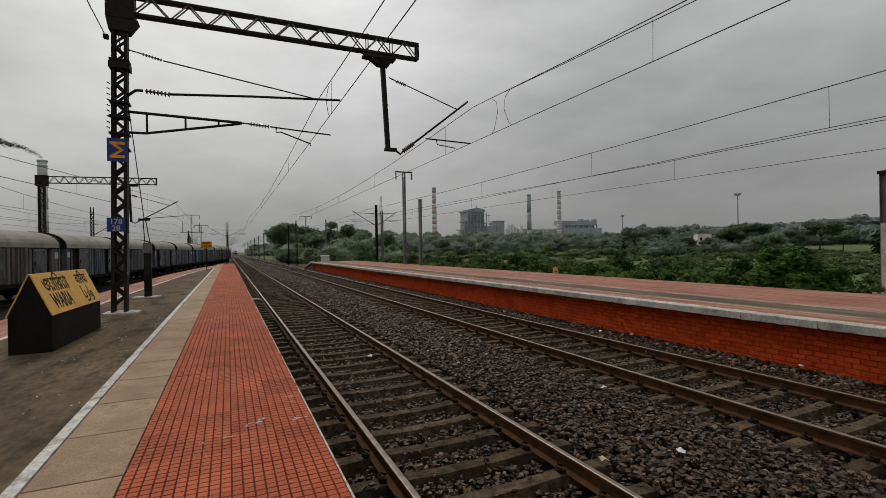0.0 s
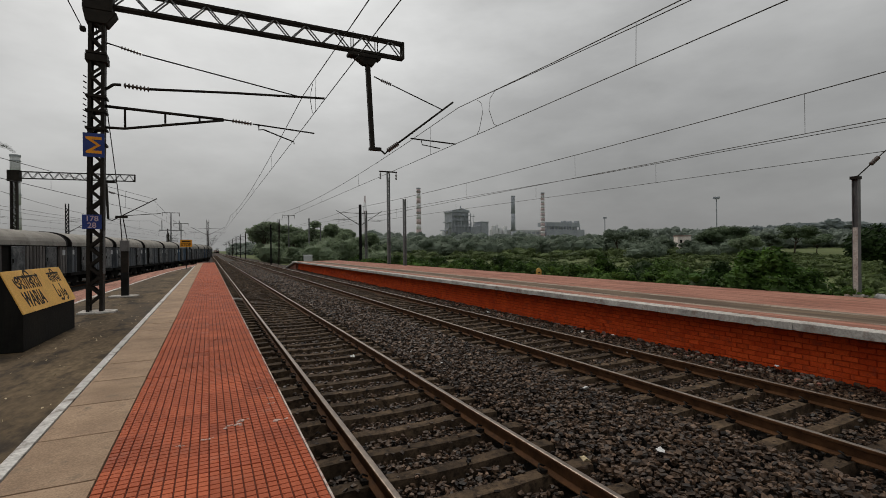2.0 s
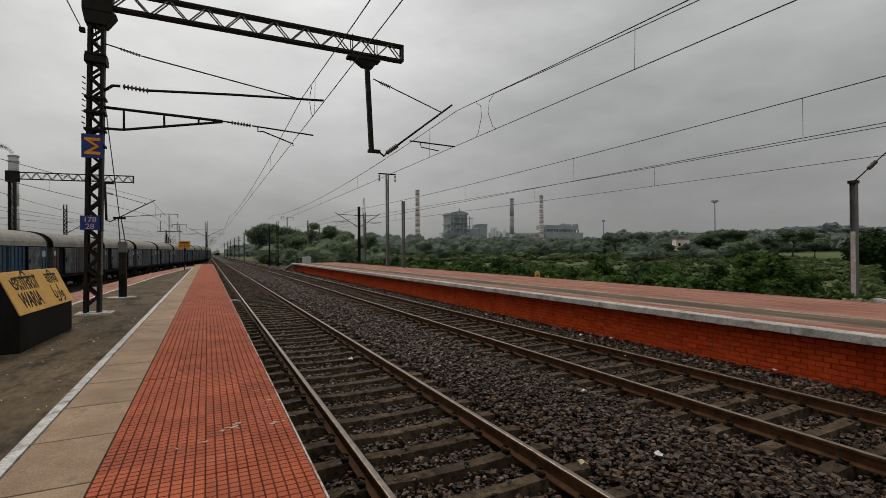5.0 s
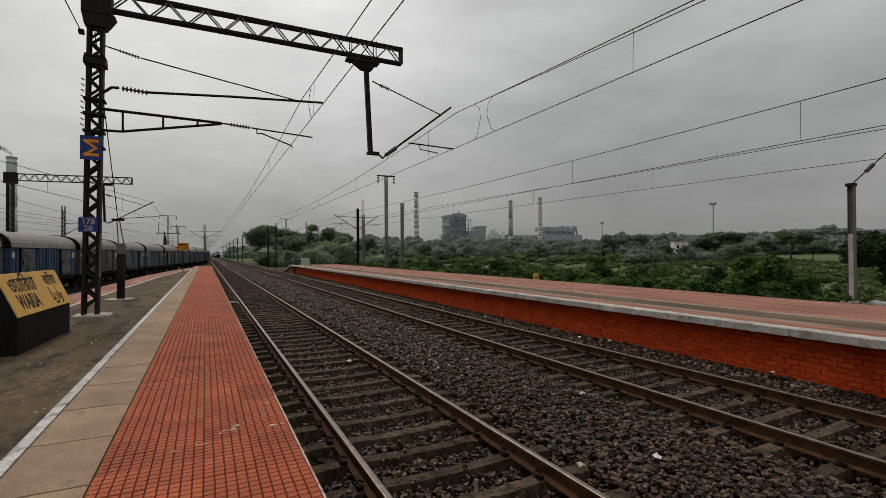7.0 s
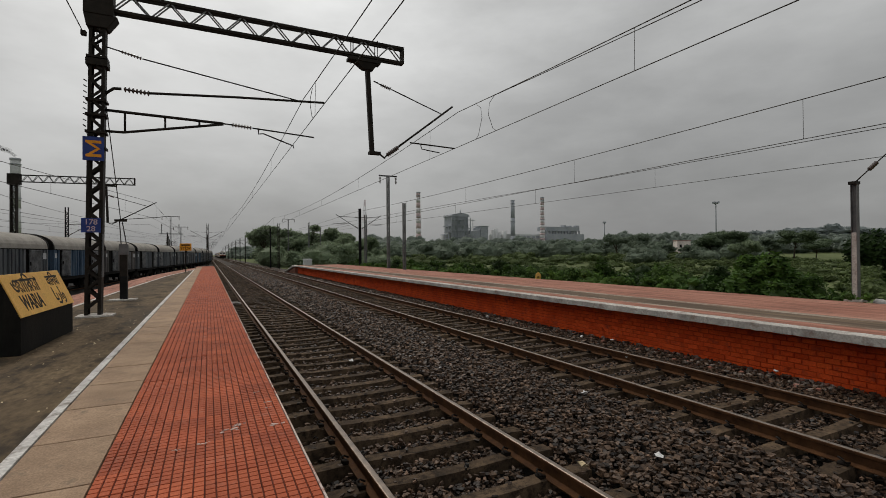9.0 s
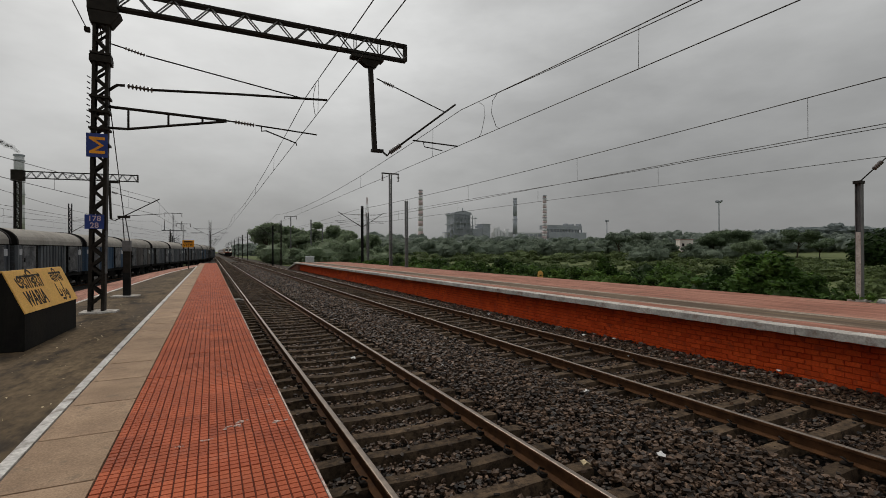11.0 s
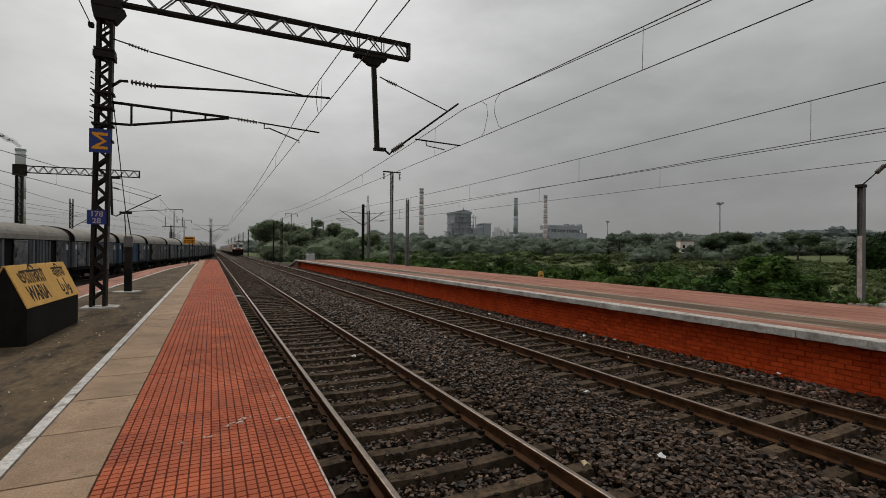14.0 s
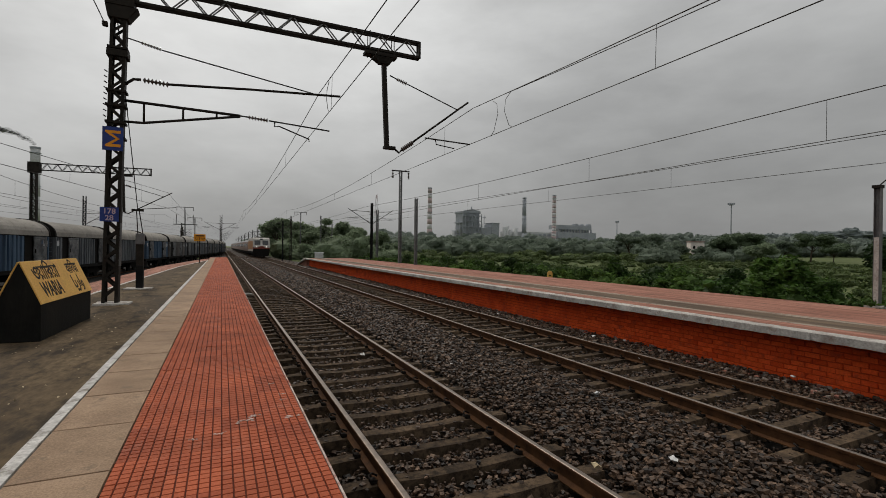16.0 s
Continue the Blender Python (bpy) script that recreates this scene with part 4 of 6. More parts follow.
        part("coupler", Geo().box(-0.16, min(e * H, e * (PITCH / 2)), 0.92, 0.16, max(e * H, e * (PITCH / 2)), 1.2), BOGIE, t)
        g = Geo()
        for k in range(7):
            g.box(1.05, e * (H + 0.06) - 0.03, Z0 + 0.1 + k * 0.3, 1.45, e * (H + 0.06) + 0.03, Z0 + 0.13 + k * 0.3)
        part("end_ladder", g, body, t)
    return t


def make_goods_train():
    kinds = [make_wagon(m, c, i) for i, (m, c) in enumerate(((WAGON_A, "grey"), (WAGON_B, "blue"), (WAGON_C, "brown"), (WAGON_A, "grey"), (WAGON_B, "blue")))]
    order = [3, 0, 4, 0, 3, 4, 0, 3, 0, 3, 2, 1, 0, 3, 4, 0, 3, 4]
    train, used = [], set()
    for i, k in enumerate(order):
        if k in used:
            ob = copy_thing(kinds[k], pose(0, 0, 0))
        else:
            ob, _ = kinds[k], used.add(k)
        train.append((ob, 93.6 - PITCH * i))
    return train


def goods_shift(t):
    return 2.647 * t + 0.081 * t * t / 16


def siding_track():
    """The rails and bed under the goods train."""
    t = thing("siding_track", pose(0, 0, 0), "dark grimy siding track under the goods train", "railway track")
    for s in (-GAUGE, GAUGE):
        g = Geo()
        pts = []
        for i in range(-7, 28):
            x, y, a = siding(i * 8.0)
            pts.append((x + s * math.cos(a), y - s * math.sin(a), SIDING_Z - 0.08))
        for p, q in zip(pts, pts[1:]):
            g.beam(p, q, 0.07, 0.16)
        part("rail", g, RAIL_RUST, t)
    g = Geo()
    for i in range(-80, 200):
        x, y, a = siding(i * 0.7)
        c, n = math.cos(a), math.sin(a)
        pt = lambda u, v, z: (x + u * c + v * n, y - u * n + v * c, z)
        z0, z1 = SIDING_Z - 0.32, SIDING_Z - 0.17
        g.hexa([pt(-1.3, -0.12, z0), pt(1.3, -0.12, z0), pt(1.3, 0.12, z0), pt(-1.3, 0.12, z0), pt(-1.3, -0.1, z1), pt(1.3, -0.1, z1), pt(1.3, 0.1, z1), pt(-1.3, 0.1, z1)])
    tagged(part("siding_sleeper_run", g, SLEEPER, t), kind="stuff")
    g = Geo()
    g.hexa([(-26, -40, -0.9), (-4.5, -40, -0.9), (0.5, 110, -0.9), (-20, 110, -0.9), (-26, -40, -0.585), (-5.2, -40, -0.585), (0.0, 110, -0.585), (-20, 110, -0.585)])
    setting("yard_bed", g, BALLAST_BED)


def right_wires():
    """Overhead lines beyond the far platform, drawing together towards the distance."""
    for (xa, ya), (xb, yb), zc, zm in (((16.05, 8.0), (15.55, 28.3), 5.52, 6.67), ((22.2, 9.4), (20.6, 27.0), 5.6, 0)):
        a, b = Vector((xa, ya, 0)), Vector((xb, yb, 0))
        d = (b - a).normalized()
        t = thing("overhead_line", pose(0, 0, 0), "dark overhead line beyond the far platform", "overhead wire", "overhead wires")
        p = lambda s, z: (a.x + d.x * s, a.y + d.y * s, z)
        part("contact_wire", Geo().tube([p(-40, zc), p(160, zc)], 0.012, 6), WIRE, t)
        if not zm:
            part("messenger_wire", Geo().tube([p(-40, 6.95), p(-10, 6.72), p(12, 6.58), p(160, 6.50)], 0.0145, 6), WIRE, t)
            for s in (8.4, 17.7, 28, 40):
                part("dropper", Geo().tube([p(s, zc), p(s, 6.6)], 0.007, 5), WIRE, t)
            continue
        pts = []
        for i in range(-20, 81):
            s = i * 2.0
            u = ((s + 10) % 56) / 56
            pts.append(p(s, zm + 0.25 - 4 * 0.34 * u * (1 - u)))
        part("messenger_wire", Geo().tube(pts, 0.0145, 6), WIRE, t)
        for s in (-14, 0.0, 9.7, 20, 30, 41, 52):
            u = ((s + 10) % 56) / 56
            part("dropper", Geo().tube([p(s, zc), p(s, zm + 0.25 - 4 * 0.34 * u * (1 - u))], 0.007, 5), WIRE, t)

# ---- foliage ----
def leaves(centres, size, rng, up=0.5, mul=1.5, out=None, wild=0.45):
    """Folded leaves at the places given: four corners and two faces each."""
    n = len(centres)
    a = rng.normal(0, 1, (n, 3))
    a[:, 2] *= 0.5
    a /= np.linalg.norm(a, axis=1, keepdims=True)
    nrm = rng.normal(0, wild, (n, 3)) + np.array([0, 0, up * 0.7])
    if out is not None:
        nrm = nrm + out * 1.2
    b = np.cross(nrm, a)
    b /= np.linalg.norm(b, axis=1, keepdims=True) + 1e-9
    c = np.cross(a, b)
    s = (size * rng.uniform(0.6, 1.35, n))[:, None]
    p = np.asarray(centres)
    V = np.stack([p - a * s * mul * 0.5, p + b * s * 0.42 + c * s * 0.12, p + a * s * mul * 0.5, p - b * s * 0.42 + c * s * 0.12], 1).reshape(-1, 3)
    k = np.arange(n) * 4
    F = np.concatenate([np.stack([k, k + 1, k + 2], 1), np.stack([k, k + 2, k + 3], 1)])
    return V, F


def cloud_mesh(name, V, F, material):
    me = bpy.data.meshes.new(name)
    me.vertices.add(len(V))
    me.vertices.foreach_set("co", np.ascontiguousarray(V, dtype=np.float32).ravel())
    me.loops.add(F.size)
    me.loops.foreach_set("vertex_index", F.ravel().astype(np.int32))
    me.polygons.add(len(F))
    me.polygons.foreach_set("loop_start", np.arange(0, F.size, 3, dtype=np.int32))
    me.update(calc_edges=True)
    me.polygons.foreach_set("use_smooth", [False] * len(me.polygons))
    me.materials.append(material)
    return me


def blob_points(rng, n, centre, radii, shell=0.75):
    d = rng.normal(0, 1, (n, 3))
    d /= np.linalg.norm(d, axis=1, keepdims=True)
    r = shell + (1 - shell) * rng.uniform(-1.2, 1, (n, 1))
    r *= 1 + 0.22 * np.sin(d[:, :1] * 5 + centre[0]) * np.sin(d[:, 1:2] * 6 + centre[1])
    return np.concatenate([np.asarray(centre) + d * r * np.asarray(radii), d], 1)


def foliage(name, a, b, haze=0.3, through_leaf=0.25):
    m = island(mat(name, a, b, 0.35, 0.65, fine=3.0), haze)
    bs = m.node_tree.nodes["Principled BSDF"]
    bs.inputs["Specular IOR Level"].default_value = 0.15
    # light passes through a leaf as well as off it
    nt = m.node_tree
    tr, mx = nt.nodes.new("ShaderNodeBsdfTranslucent"), nt.nodes.new("ShaderNodeMixShader")
    mx.inputs["Fac"].default_value = through_leaf
    nt.links.new(bs.inputs["Base Color"].links[0].from_socket, tr.inputs["Color"])
    nt.links.new(bs.outputs["BSDF"], mx.inputs[1])
    nt.links.new(tr.outputs["BSDF"], mx.inputs[2])
    nt.links.new(mx.outputs["Shader"], nt.nodes["Material Output"].inputs["Surface"])
    return m


LEAF = foliage("shrub_leaf", (0.026, 0.056, 0.011), (0.070, 0.124, 0.024), 0.6)
LEAF_DEEP = foliage("deep_shrub_leaf", (0.016, 0.034, 0.009), (0.040, 0.072, 0.017), 0.4)
LEAF_BROAD = foliage("glossy_broad_leaf", (0.036, 0.080, 0.014), (0.085, 0.150, 0.028), 0.5)
LEAF_FIELD = foliage("field_leaf", (0.070, 0.100, 0.036), (0.120, 0.155, 0.058), 0.3, 0.35)
LEAF_DARK = foliage("dark_tree_leaf", (0.070, 0.100, 0.056), (0.105, 0.142, 0.080), 0.3)
# aerial haze is put into the next four leaf colours: paler and greyer
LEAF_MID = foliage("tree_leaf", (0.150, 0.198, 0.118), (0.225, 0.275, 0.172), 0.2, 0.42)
LEAF_FAR = foliage("hazed_leaf", (0.145, 0.185, 0.135), (0.180, 0.220, 0.162), 0.08, 0.42)
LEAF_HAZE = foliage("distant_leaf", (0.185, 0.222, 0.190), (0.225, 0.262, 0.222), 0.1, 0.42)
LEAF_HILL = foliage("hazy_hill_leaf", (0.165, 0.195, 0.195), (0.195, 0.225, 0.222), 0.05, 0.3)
BARK = mat("bark", (0.045, 0.035, 0.025), (0.085, 0.068, 0.05), 4, 0.9, bump=0.5, stretch=(4, 4, 1))


def core(centre, radii, rng, nu=9, nv=6):
    """The closed inner mass of a clump: a lumpy egg of twigs and leaves."""
    u = np.arange(nu) * 2 * np.pi / nu
    v = np.linspace(-np.pi / 2, np.pi / 2, nv + 1)
    a, b = np.meshgrid(u, v)
    d = np.stack([np.cos(a) * np.cos(b), np.sin(a) * np.cos(b), np.sin(b)], -1).reshape(-1, 3)
    V = np.asarray(centre) + d * np.asarray(radii) * rng.uniform(0.72, 0.98, (len(d), 1))
    F = []
    for j in range(nv):
        for i in range(nu):
            p, q = j * nu + i, j * nu + (i + 1) % nu
            F += [(p, q, q + nu), (p, q + nu, p + nu)]
    return V, np.array(F)


def tree(x, y, z, h, spread, seed, leaf, label, size=0.45, n=1500, flat=0.6, trunk=0.35, lumps=11):
    """A tapered trunk, forking limbs and a crown of leaf clumps."""
    rng = np.random.default_rng(seed)
    t = thing("tree", pose(x, y, z), label, "tree", "trees")
    r0 = max(0.14, h * 0.022)
    top = h * (trunk + 0.15)
    lean = rng.uniform(-0.06, 0.06, 2) * h
    g = Geo().tube([(0, 0, -0.4), (lean[0] * 0.3, lean[1] * 0.3, h * trunk * 0.6), (lean[0], lean[1], top)], [r0 * 1.3, r0, r0 * 0.6], 8)
    cen = []
    for i in range(lumps):
        a = 2 * math.pi * (i + rng.uniform(0, 0.6)) / lumps
        q = spread * rng.uniform(0.25, 0.8) if i else 0
        zz = h * trunk + (h - h * trunk) * rng.uniform(0.35, 0.82) * (1 if i % 3 else 0.75)
        c = (lean[0] + math.cos(a) * q, lean[1] + math.sin(a) * q, zz)
        cen.append(c)
        s = h * trunk * rng.uniform(0.7, 1.1)
        g.tube([(lean[0] * 0.8, lean[1] * 0.8, s), (c[0] * 0.5, c[1] * 0.5, s + (zz - s) * 0.6), c], [r0 * 0.5, r0 * 0.3, r0 * 0.1], 5)
    part("trunk", g, BARK, t, "", True)
    pts, VV, FF, k = [], [], [], 0
    for c in cen:
        rr = spread * rng.uniform(0.30, 0.48)
        V, F = core(c, (rr * 0.78, rr * 0.78, rr * flat * 0.78), rng)
        VV.append(V)
        FF.append(F + k)
        k += len(V)
        pts.append(blob_points(rng, n // lumps, c, (rr, rr, rr * flat), 0.8))
    pts = np.concatenate(pts)
    V, F = leaves(pts[:, :3], size, rng, 0.5, 1.5, pts[:, 3:])
    part("crown", cloud_mesh("crown", np.concatenate(VV + [V]), np.concatenate(FF + [F + k]), leaf), None, t)
    return t


def shrub(x, y, z, r, h, seed, leaf, label, size=0.16, n=900):
    rng = np.random.default_rng(seed)
    t = thing("shrub", pose(x, y, z), label, "shrub", "shrubs beside the far platform")
    g = Geo()
    for i in range(6):
        a = rng.uniform(0, 6.28)
        g.tube([(0, 0, -0.1), (math.cos(a) * r * 0.3, math.sin(a) * r * 0.3, h * 0.5), (math.cos(a) * r * 0.6, math.sin(a) * r * 0.6, h * 0.8)], [0.03, 0.02, 0.008], 5)
    part("stems", g, BARK, t)
    pts = [blob_points(rng, n // 2, (0, 0, h * 0.5), (r, r, h * 0.5), 0.85)]
    for i in range(7):
        a, q = rng.uniform(0, 6.28), r * rng.uniform(0.4, 0.95)
        pts.append(blob_points(rng, n // 14, (math.cos(a) * q, math.sin(a) * q, h * rng.uniform(0.3, 0.95)), (r * 0.35, r * 0.35, h * 0.25), 0.7))
    p = np.concatenate(pts)
    p[:, 2] = np.maximum(p[:, 2], 0.02)
    V, F = leaves(p[:, :3], size, rng, 0.5, 1.9, p[:, 3:])
    C, G = core((0, 0, h * 0.5), (r * 0.85, r * 0.85, h * 0.44), rng, 12, 8)
    part("leaves", cloud_mesh("leaves", np.concatenate([C, V]), np.concatenate([G, F + len(C)]), leaf), None, t)
    return t


def thicket(name, label, items, leaf, size, seed, per, up=0.6, inner=0.8, wild=0.45):
    """Many bushes or far trees that nobody could count, as one mass. items: x, y, z, radius, height."""
    rng = np.random.default_rng(seed)
    pts, VV, FF, k = [], [], [], 0

    def lump(n, c, radii, shell):
        nonlocal k
        pts.append(blob_points(rng, n, c, radii, shell))
        if inner:
            V, F = core(c, np.asarray(radii) * inner, rng)
            VV.append(V)
            FF.append(F + k)
            k += len(V)

    for x, y, z, r, h in items:
        n = max(12, int(per * rng.uniform(0.7, 1.3)))
        lump(n // 2, (x, y, z + h * 0.46), (r, r, h * 0.46), 0.85)
        for i in range(5):
            a, f = rng.uniform(0, 6.28), rng.uniform(0.25, 0.8)
            q = r * rng.uniform(0.28, 0.55)
            lump(n // 5, (x + math.cos(a) * r * f, y + math.sin(a) * r * f, z + h * rng.uniform(0.45, 1.0) - q * 0.5), (q, q, min(q * 0.8, h * 0.35)), 0.85)
    pts = np.concatenate(pts)
    V, F = leaves(pts[:, :3], size, rng, up, 1.5, pts[:, 3:], wild)
    VV.append(V)
    FF.append(F + k)
    tagged(new(name, cloud_mesh(name, np.concatenate(VV), np.concatenate(FF), leaf)), label, "vegetation", "", "stuff")


def make_green():
    rnd = random.Random(21)
    # hedge of shrubs along the far platform
    it = []
    y = -2.0
    while y < 62:
        x = rnd.uniform(16.4, 18.2)
        k = 1.0 if y > 9.5 else 0.55
        it.append((x, y, -0.5, rnd.uniform(0.6, 1.15) * k, rnd.uniform(1.2, 2.1) * k + 0.15))
        if y > 9.5 or rnd.random() < 0.3:
            it.append((x + rnd.uniform(1.5, 5.0), y + rnd.uniform(-1, 1), -0.6, rnd.uniform(0.8, 1.4), rnd.uniform(1.3, 2.1) * k))
        y += rnd.uniform(0.7, 1.2)
    thicket("hedge_bushes", "dense dark green bushes growing behind the far platform", it[0::3], LEAF, 0.105, 5, 1150)
    thicket("shaded_hedge_bushes", "deep green bushes between the others behind the far platform", it[1::3], LEAF_DEEP, 0.095, 55, 1150)
    thicket("pale_hedge_bushes", "bright green leafy bushes behind the far platform", it[2::3], LEAF, 0.115, 56, 1000)
    it = []
    for i in range(70):
        y = rnd.uniform(-2, 60)
        it.append((rnd.uniform(15.7, 16.4), y, 0.0, rnd.uniform(0.35, 0.7), rnd.uniform(0.75, 1.35)))
    thicket("edge_weeds", "low bright green weeds along the platform edge", it, LEAF_BROAD, 0.085, 6, 220)
    shrub(17.3, 9.95, -0.3, 1.15, 2.1, 3, LEAF_BROAD, "large broad-leaved green shrub behind the platform", 0.125, 6500)
    shrub(16.9, 7.6, 0.0, 0.6, 0.95, 4, LEAF, "low dark shrub at the platform edge", 0.11, 900)
    shrub(17.6, 17.6, -0.4, 0.55, 2.1, 7, LEAF, "upright dark green shrub behind the platform", 0.13, 1500)
    shrub(17.4, 9.0, 0.0, 0.6, 0.9, 8, LEAF_BROAD, "broad-leaved bright green seedling shrub", 0.12, 1100)
    # scattered scrub over the field
    it = []
    for i in range(620):
        y = rnd.uniform(5, 140)
        x = rnd.uniform(26, 60 + y * 1.3)
        if rnd.random() < 0.7 and x < 25 + y * 0.3:
            continue
        it.append((x, y, -1.0, rnd.uniform(0.6, 1.6), rnd.uniform(0.4, 1.2)))
    thicket("field_scrub", "scattered low scrub over the grassy field", it, LEAF_FIELD, 0.24, 9, 150)
    # bushes where the field meets the woods
    it = []
    for i in range(170):
        tan, y = rnd.uniform(0.28, 1.7), rnd.uniform(105, 150)
        it.append((tan * y, y, -1.2, rnd.uniform(1.6, 3.2), rnd.uniform(1.2, 3.4)))
    thicket("field_margin_bushes", "dull green bushes where the field meets the woods", it, LEAF_FIELD, 0.34, 19, 260, 0.6, 0.9, 0.3)
    # woods: bands ever farther off
    it = []
    for i in range(150):
        y = rnd.uniform(95, 330)
        tan = rnd.uniform(0.068, 0.30)
        it.append((tan * y + rnd.uniform(3, 7), y, -1, rnd.uniform(2.6, 4.6), (0.046 + 0.009 * math.sin(tan * 41)) * y + rnd.uniform(-1.5, 1.0)))
    it = [(x, y, z, r, min(h, 14)) for x, y, z, r, h in it]
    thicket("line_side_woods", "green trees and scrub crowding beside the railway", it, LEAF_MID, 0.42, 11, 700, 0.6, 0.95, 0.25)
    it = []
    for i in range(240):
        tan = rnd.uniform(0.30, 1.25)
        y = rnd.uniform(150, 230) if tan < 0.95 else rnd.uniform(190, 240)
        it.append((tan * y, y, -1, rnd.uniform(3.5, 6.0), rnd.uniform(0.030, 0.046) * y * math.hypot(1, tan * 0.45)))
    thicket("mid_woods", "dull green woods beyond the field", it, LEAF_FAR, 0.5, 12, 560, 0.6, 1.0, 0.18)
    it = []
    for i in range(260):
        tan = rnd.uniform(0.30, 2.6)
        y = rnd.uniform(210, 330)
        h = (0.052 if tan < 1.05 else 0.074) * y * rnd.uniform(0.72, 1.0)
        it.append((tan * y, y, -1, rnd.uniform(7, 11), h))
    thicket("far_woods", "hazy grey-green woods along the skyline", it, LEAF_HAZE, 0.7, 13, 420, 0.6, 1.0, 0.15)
    it = []
    for i in range(80):
        tan = rnd.uniform(1.08, 1.75)
        y = rnd.uniform(85, 150)
        if 1.24 < tan < 1.39:
            continue
        it.append((tan * y, y, -1, rnd.uniform(2.2, 4.0), rnd.uniform(0.028, 0.050) * y * math.hypot(1, tan * 0.4)))
    thicket("field_edge_woods", "dark green trees at the edge of the field", it, LEAF_FAR, 0.4, 14, 560, 0.6, 1.0, 0.2)
    for tan, y, h, sp, seed, leaf, flat, tr in ((1.93, 78, 9.0, 6.0, 31, LEAF_DARK, 0.4, 0.5), (1.56, 105, 11.8, 7.5, 32, LEAF_DARK, 0.55, 0.3), (1.47, 108, 10.4, 6.5, 35, LEAF_DARK, 0.55, 0.3), (1.64, 62, 5.2, 3.4, 33, LEAF_MID, 0.6, 0.4), (1.05, 170, 12, 6.5, 34, LEAF_FAR, 0.6, 0.35), (1.14, 160, 12, 7, 36, LEAF_FAR, 0.6, 0.3), (1.78, 120, 8.5, 6, 37, LEAF_FAR, 0.5, 0.35), (2.08, 100, 7.5, 6, 38, LEAF_DARK, 0.5, 0.3)):
        tree(tan * y, y, -1.0, h, sp, seed, leaf, "spreading dark green tree on the field's edge", 0.32 if y < 110 else 0.5, 4200, flat, tr)
    for x, y, h, sp, seed in ((17, 165, 11.5, 6, 41), (22, 150, 10.5, 5.5, 42), (31, 150, 9.5, 5, 43), (38, 165, 10.8, 5.5, 44), (30, 120, 7, 4.2, 45), (24, 185, 12.6, 6, 46), (46, 150, 8.5, 4.6, 47), (14.3, 140, 11.9, 4.6, 71), (19.6, 150, 12.2, 4.4, 72), (28.5, 150, 12.2, 4.2, 73), (31.5, 140, 10.6, 4.4, 74), (20.5, 128, 8.6, 3.8, 75), (36, 142, 9.4, 4.2, 76), (26, 112, 6.4, 3.4, 77)):
        tree(x, y, -0.7, h, sp, seed, LEAF_MID, "leafy green tree beside the railway", 0.45, 4200, 0.65, 0.3)
    for tan, y, h, sp, seed in ((1.255, 118, 6.2, 3.6, 61), (1.345, 112, 5.4, 2.6, 65), (1.40, 116, 6.0, 3.4, 62), (1.33, 96, 2.6, 2.0, 63)):
        tree(tan * y, y, -1.0, h, sp, seed, LEAF_FAR, "leafy tree before the pale house", 0.4, 2600, 0.6, 0.25)
    # a dark tree close to the platform's corner
    tree(26.0, 9.0, -1.0, 4.4, 2.4, 51, LEAF_DEEP, "dark leafy tree close behind the platform", 0.15, 9000, 0.8, 0.25)
    it = []
    for i in range(90):
        y = rnd.uniform(320, 640)
        it.append((rnd.uniform(0.02, 0.13) * y + 8, y, -1, rnd.uniform(4, 8), 0.022 * y * rnd.uniform(0.5, 1.1)))
        if i % 2:
            it.append((-rnd.uniform(0.03, 0.12) * y - 4, y, -1, rnd.uniform(4, 8), 0.010 * y * rnd.uniform(0.5, 1.1)))
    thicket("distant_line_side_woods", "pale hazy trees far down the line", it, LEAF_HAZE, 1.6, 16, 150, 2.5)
    # left of the sidings
    it = [(-0.285 * y - rnd.uniform(0, 40), y, -1, 5, 0.045 * y + rnd.uniform(-2, 0)) for y in [rnd.uniform(150, 260) for i in range(16)]]
    thicket("yard_trees", "hazy trees beyond the sidings", it, LEAF_FAR, 1.2, 15, 160)


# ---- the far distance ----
# distance haze is mixed into these six base colours, up to the hill's
HAZE_WALL = mat("hazed_concrete_far", (0.46, 0.47, 0.475), (0.54, 0.55, 0.555), 0.05, 0.95, fine=0.5)
HAZE_DARK = mat("hazed_cladding_far", (0.285, 0.305, 0.335), (0.36, 0.38, 0.41), 0.05, 0.95, fine=0.5)
HAZE_SHADE = mat("hazed_opening_shade", (0.20, 0.225, 0.24), (0.25, 0.275, 0.29), 0.05, 0.95, fine=0.5)
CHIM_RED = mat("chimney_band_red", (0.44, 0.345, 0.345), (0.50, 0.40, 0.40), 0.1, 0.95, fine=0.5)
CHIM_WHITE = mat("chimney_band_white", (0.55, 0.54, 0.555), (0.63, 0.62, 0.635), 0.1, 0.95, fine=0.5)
HILL = mat("hazed_hill", (0.19, 0.225, 0.23), (0.24, 0.275, 0.28), 0.01, 1.0, fine=0.05)
SMOKE = mat("smoke", (0.40, 0.403, 0.407), (0.50, 0.503, 0.507), 0.02, 1.0, fine=0.2)
SMOKE.node_tree.nodes["Principled BSDF"].inputs["Alpha"].default_value = 0.10
PLASTER = mat("pale_plaster", (0.64, 0.57, 0.53), (0.74, 0.67, 0.63), 0.5, 0.9, fine=4)
ROOF_RED = mat("house_roof", (0.30, 0.20, 0.18), (0.36, 0.25, 0.22), 0.5, 0.9, fine=4)


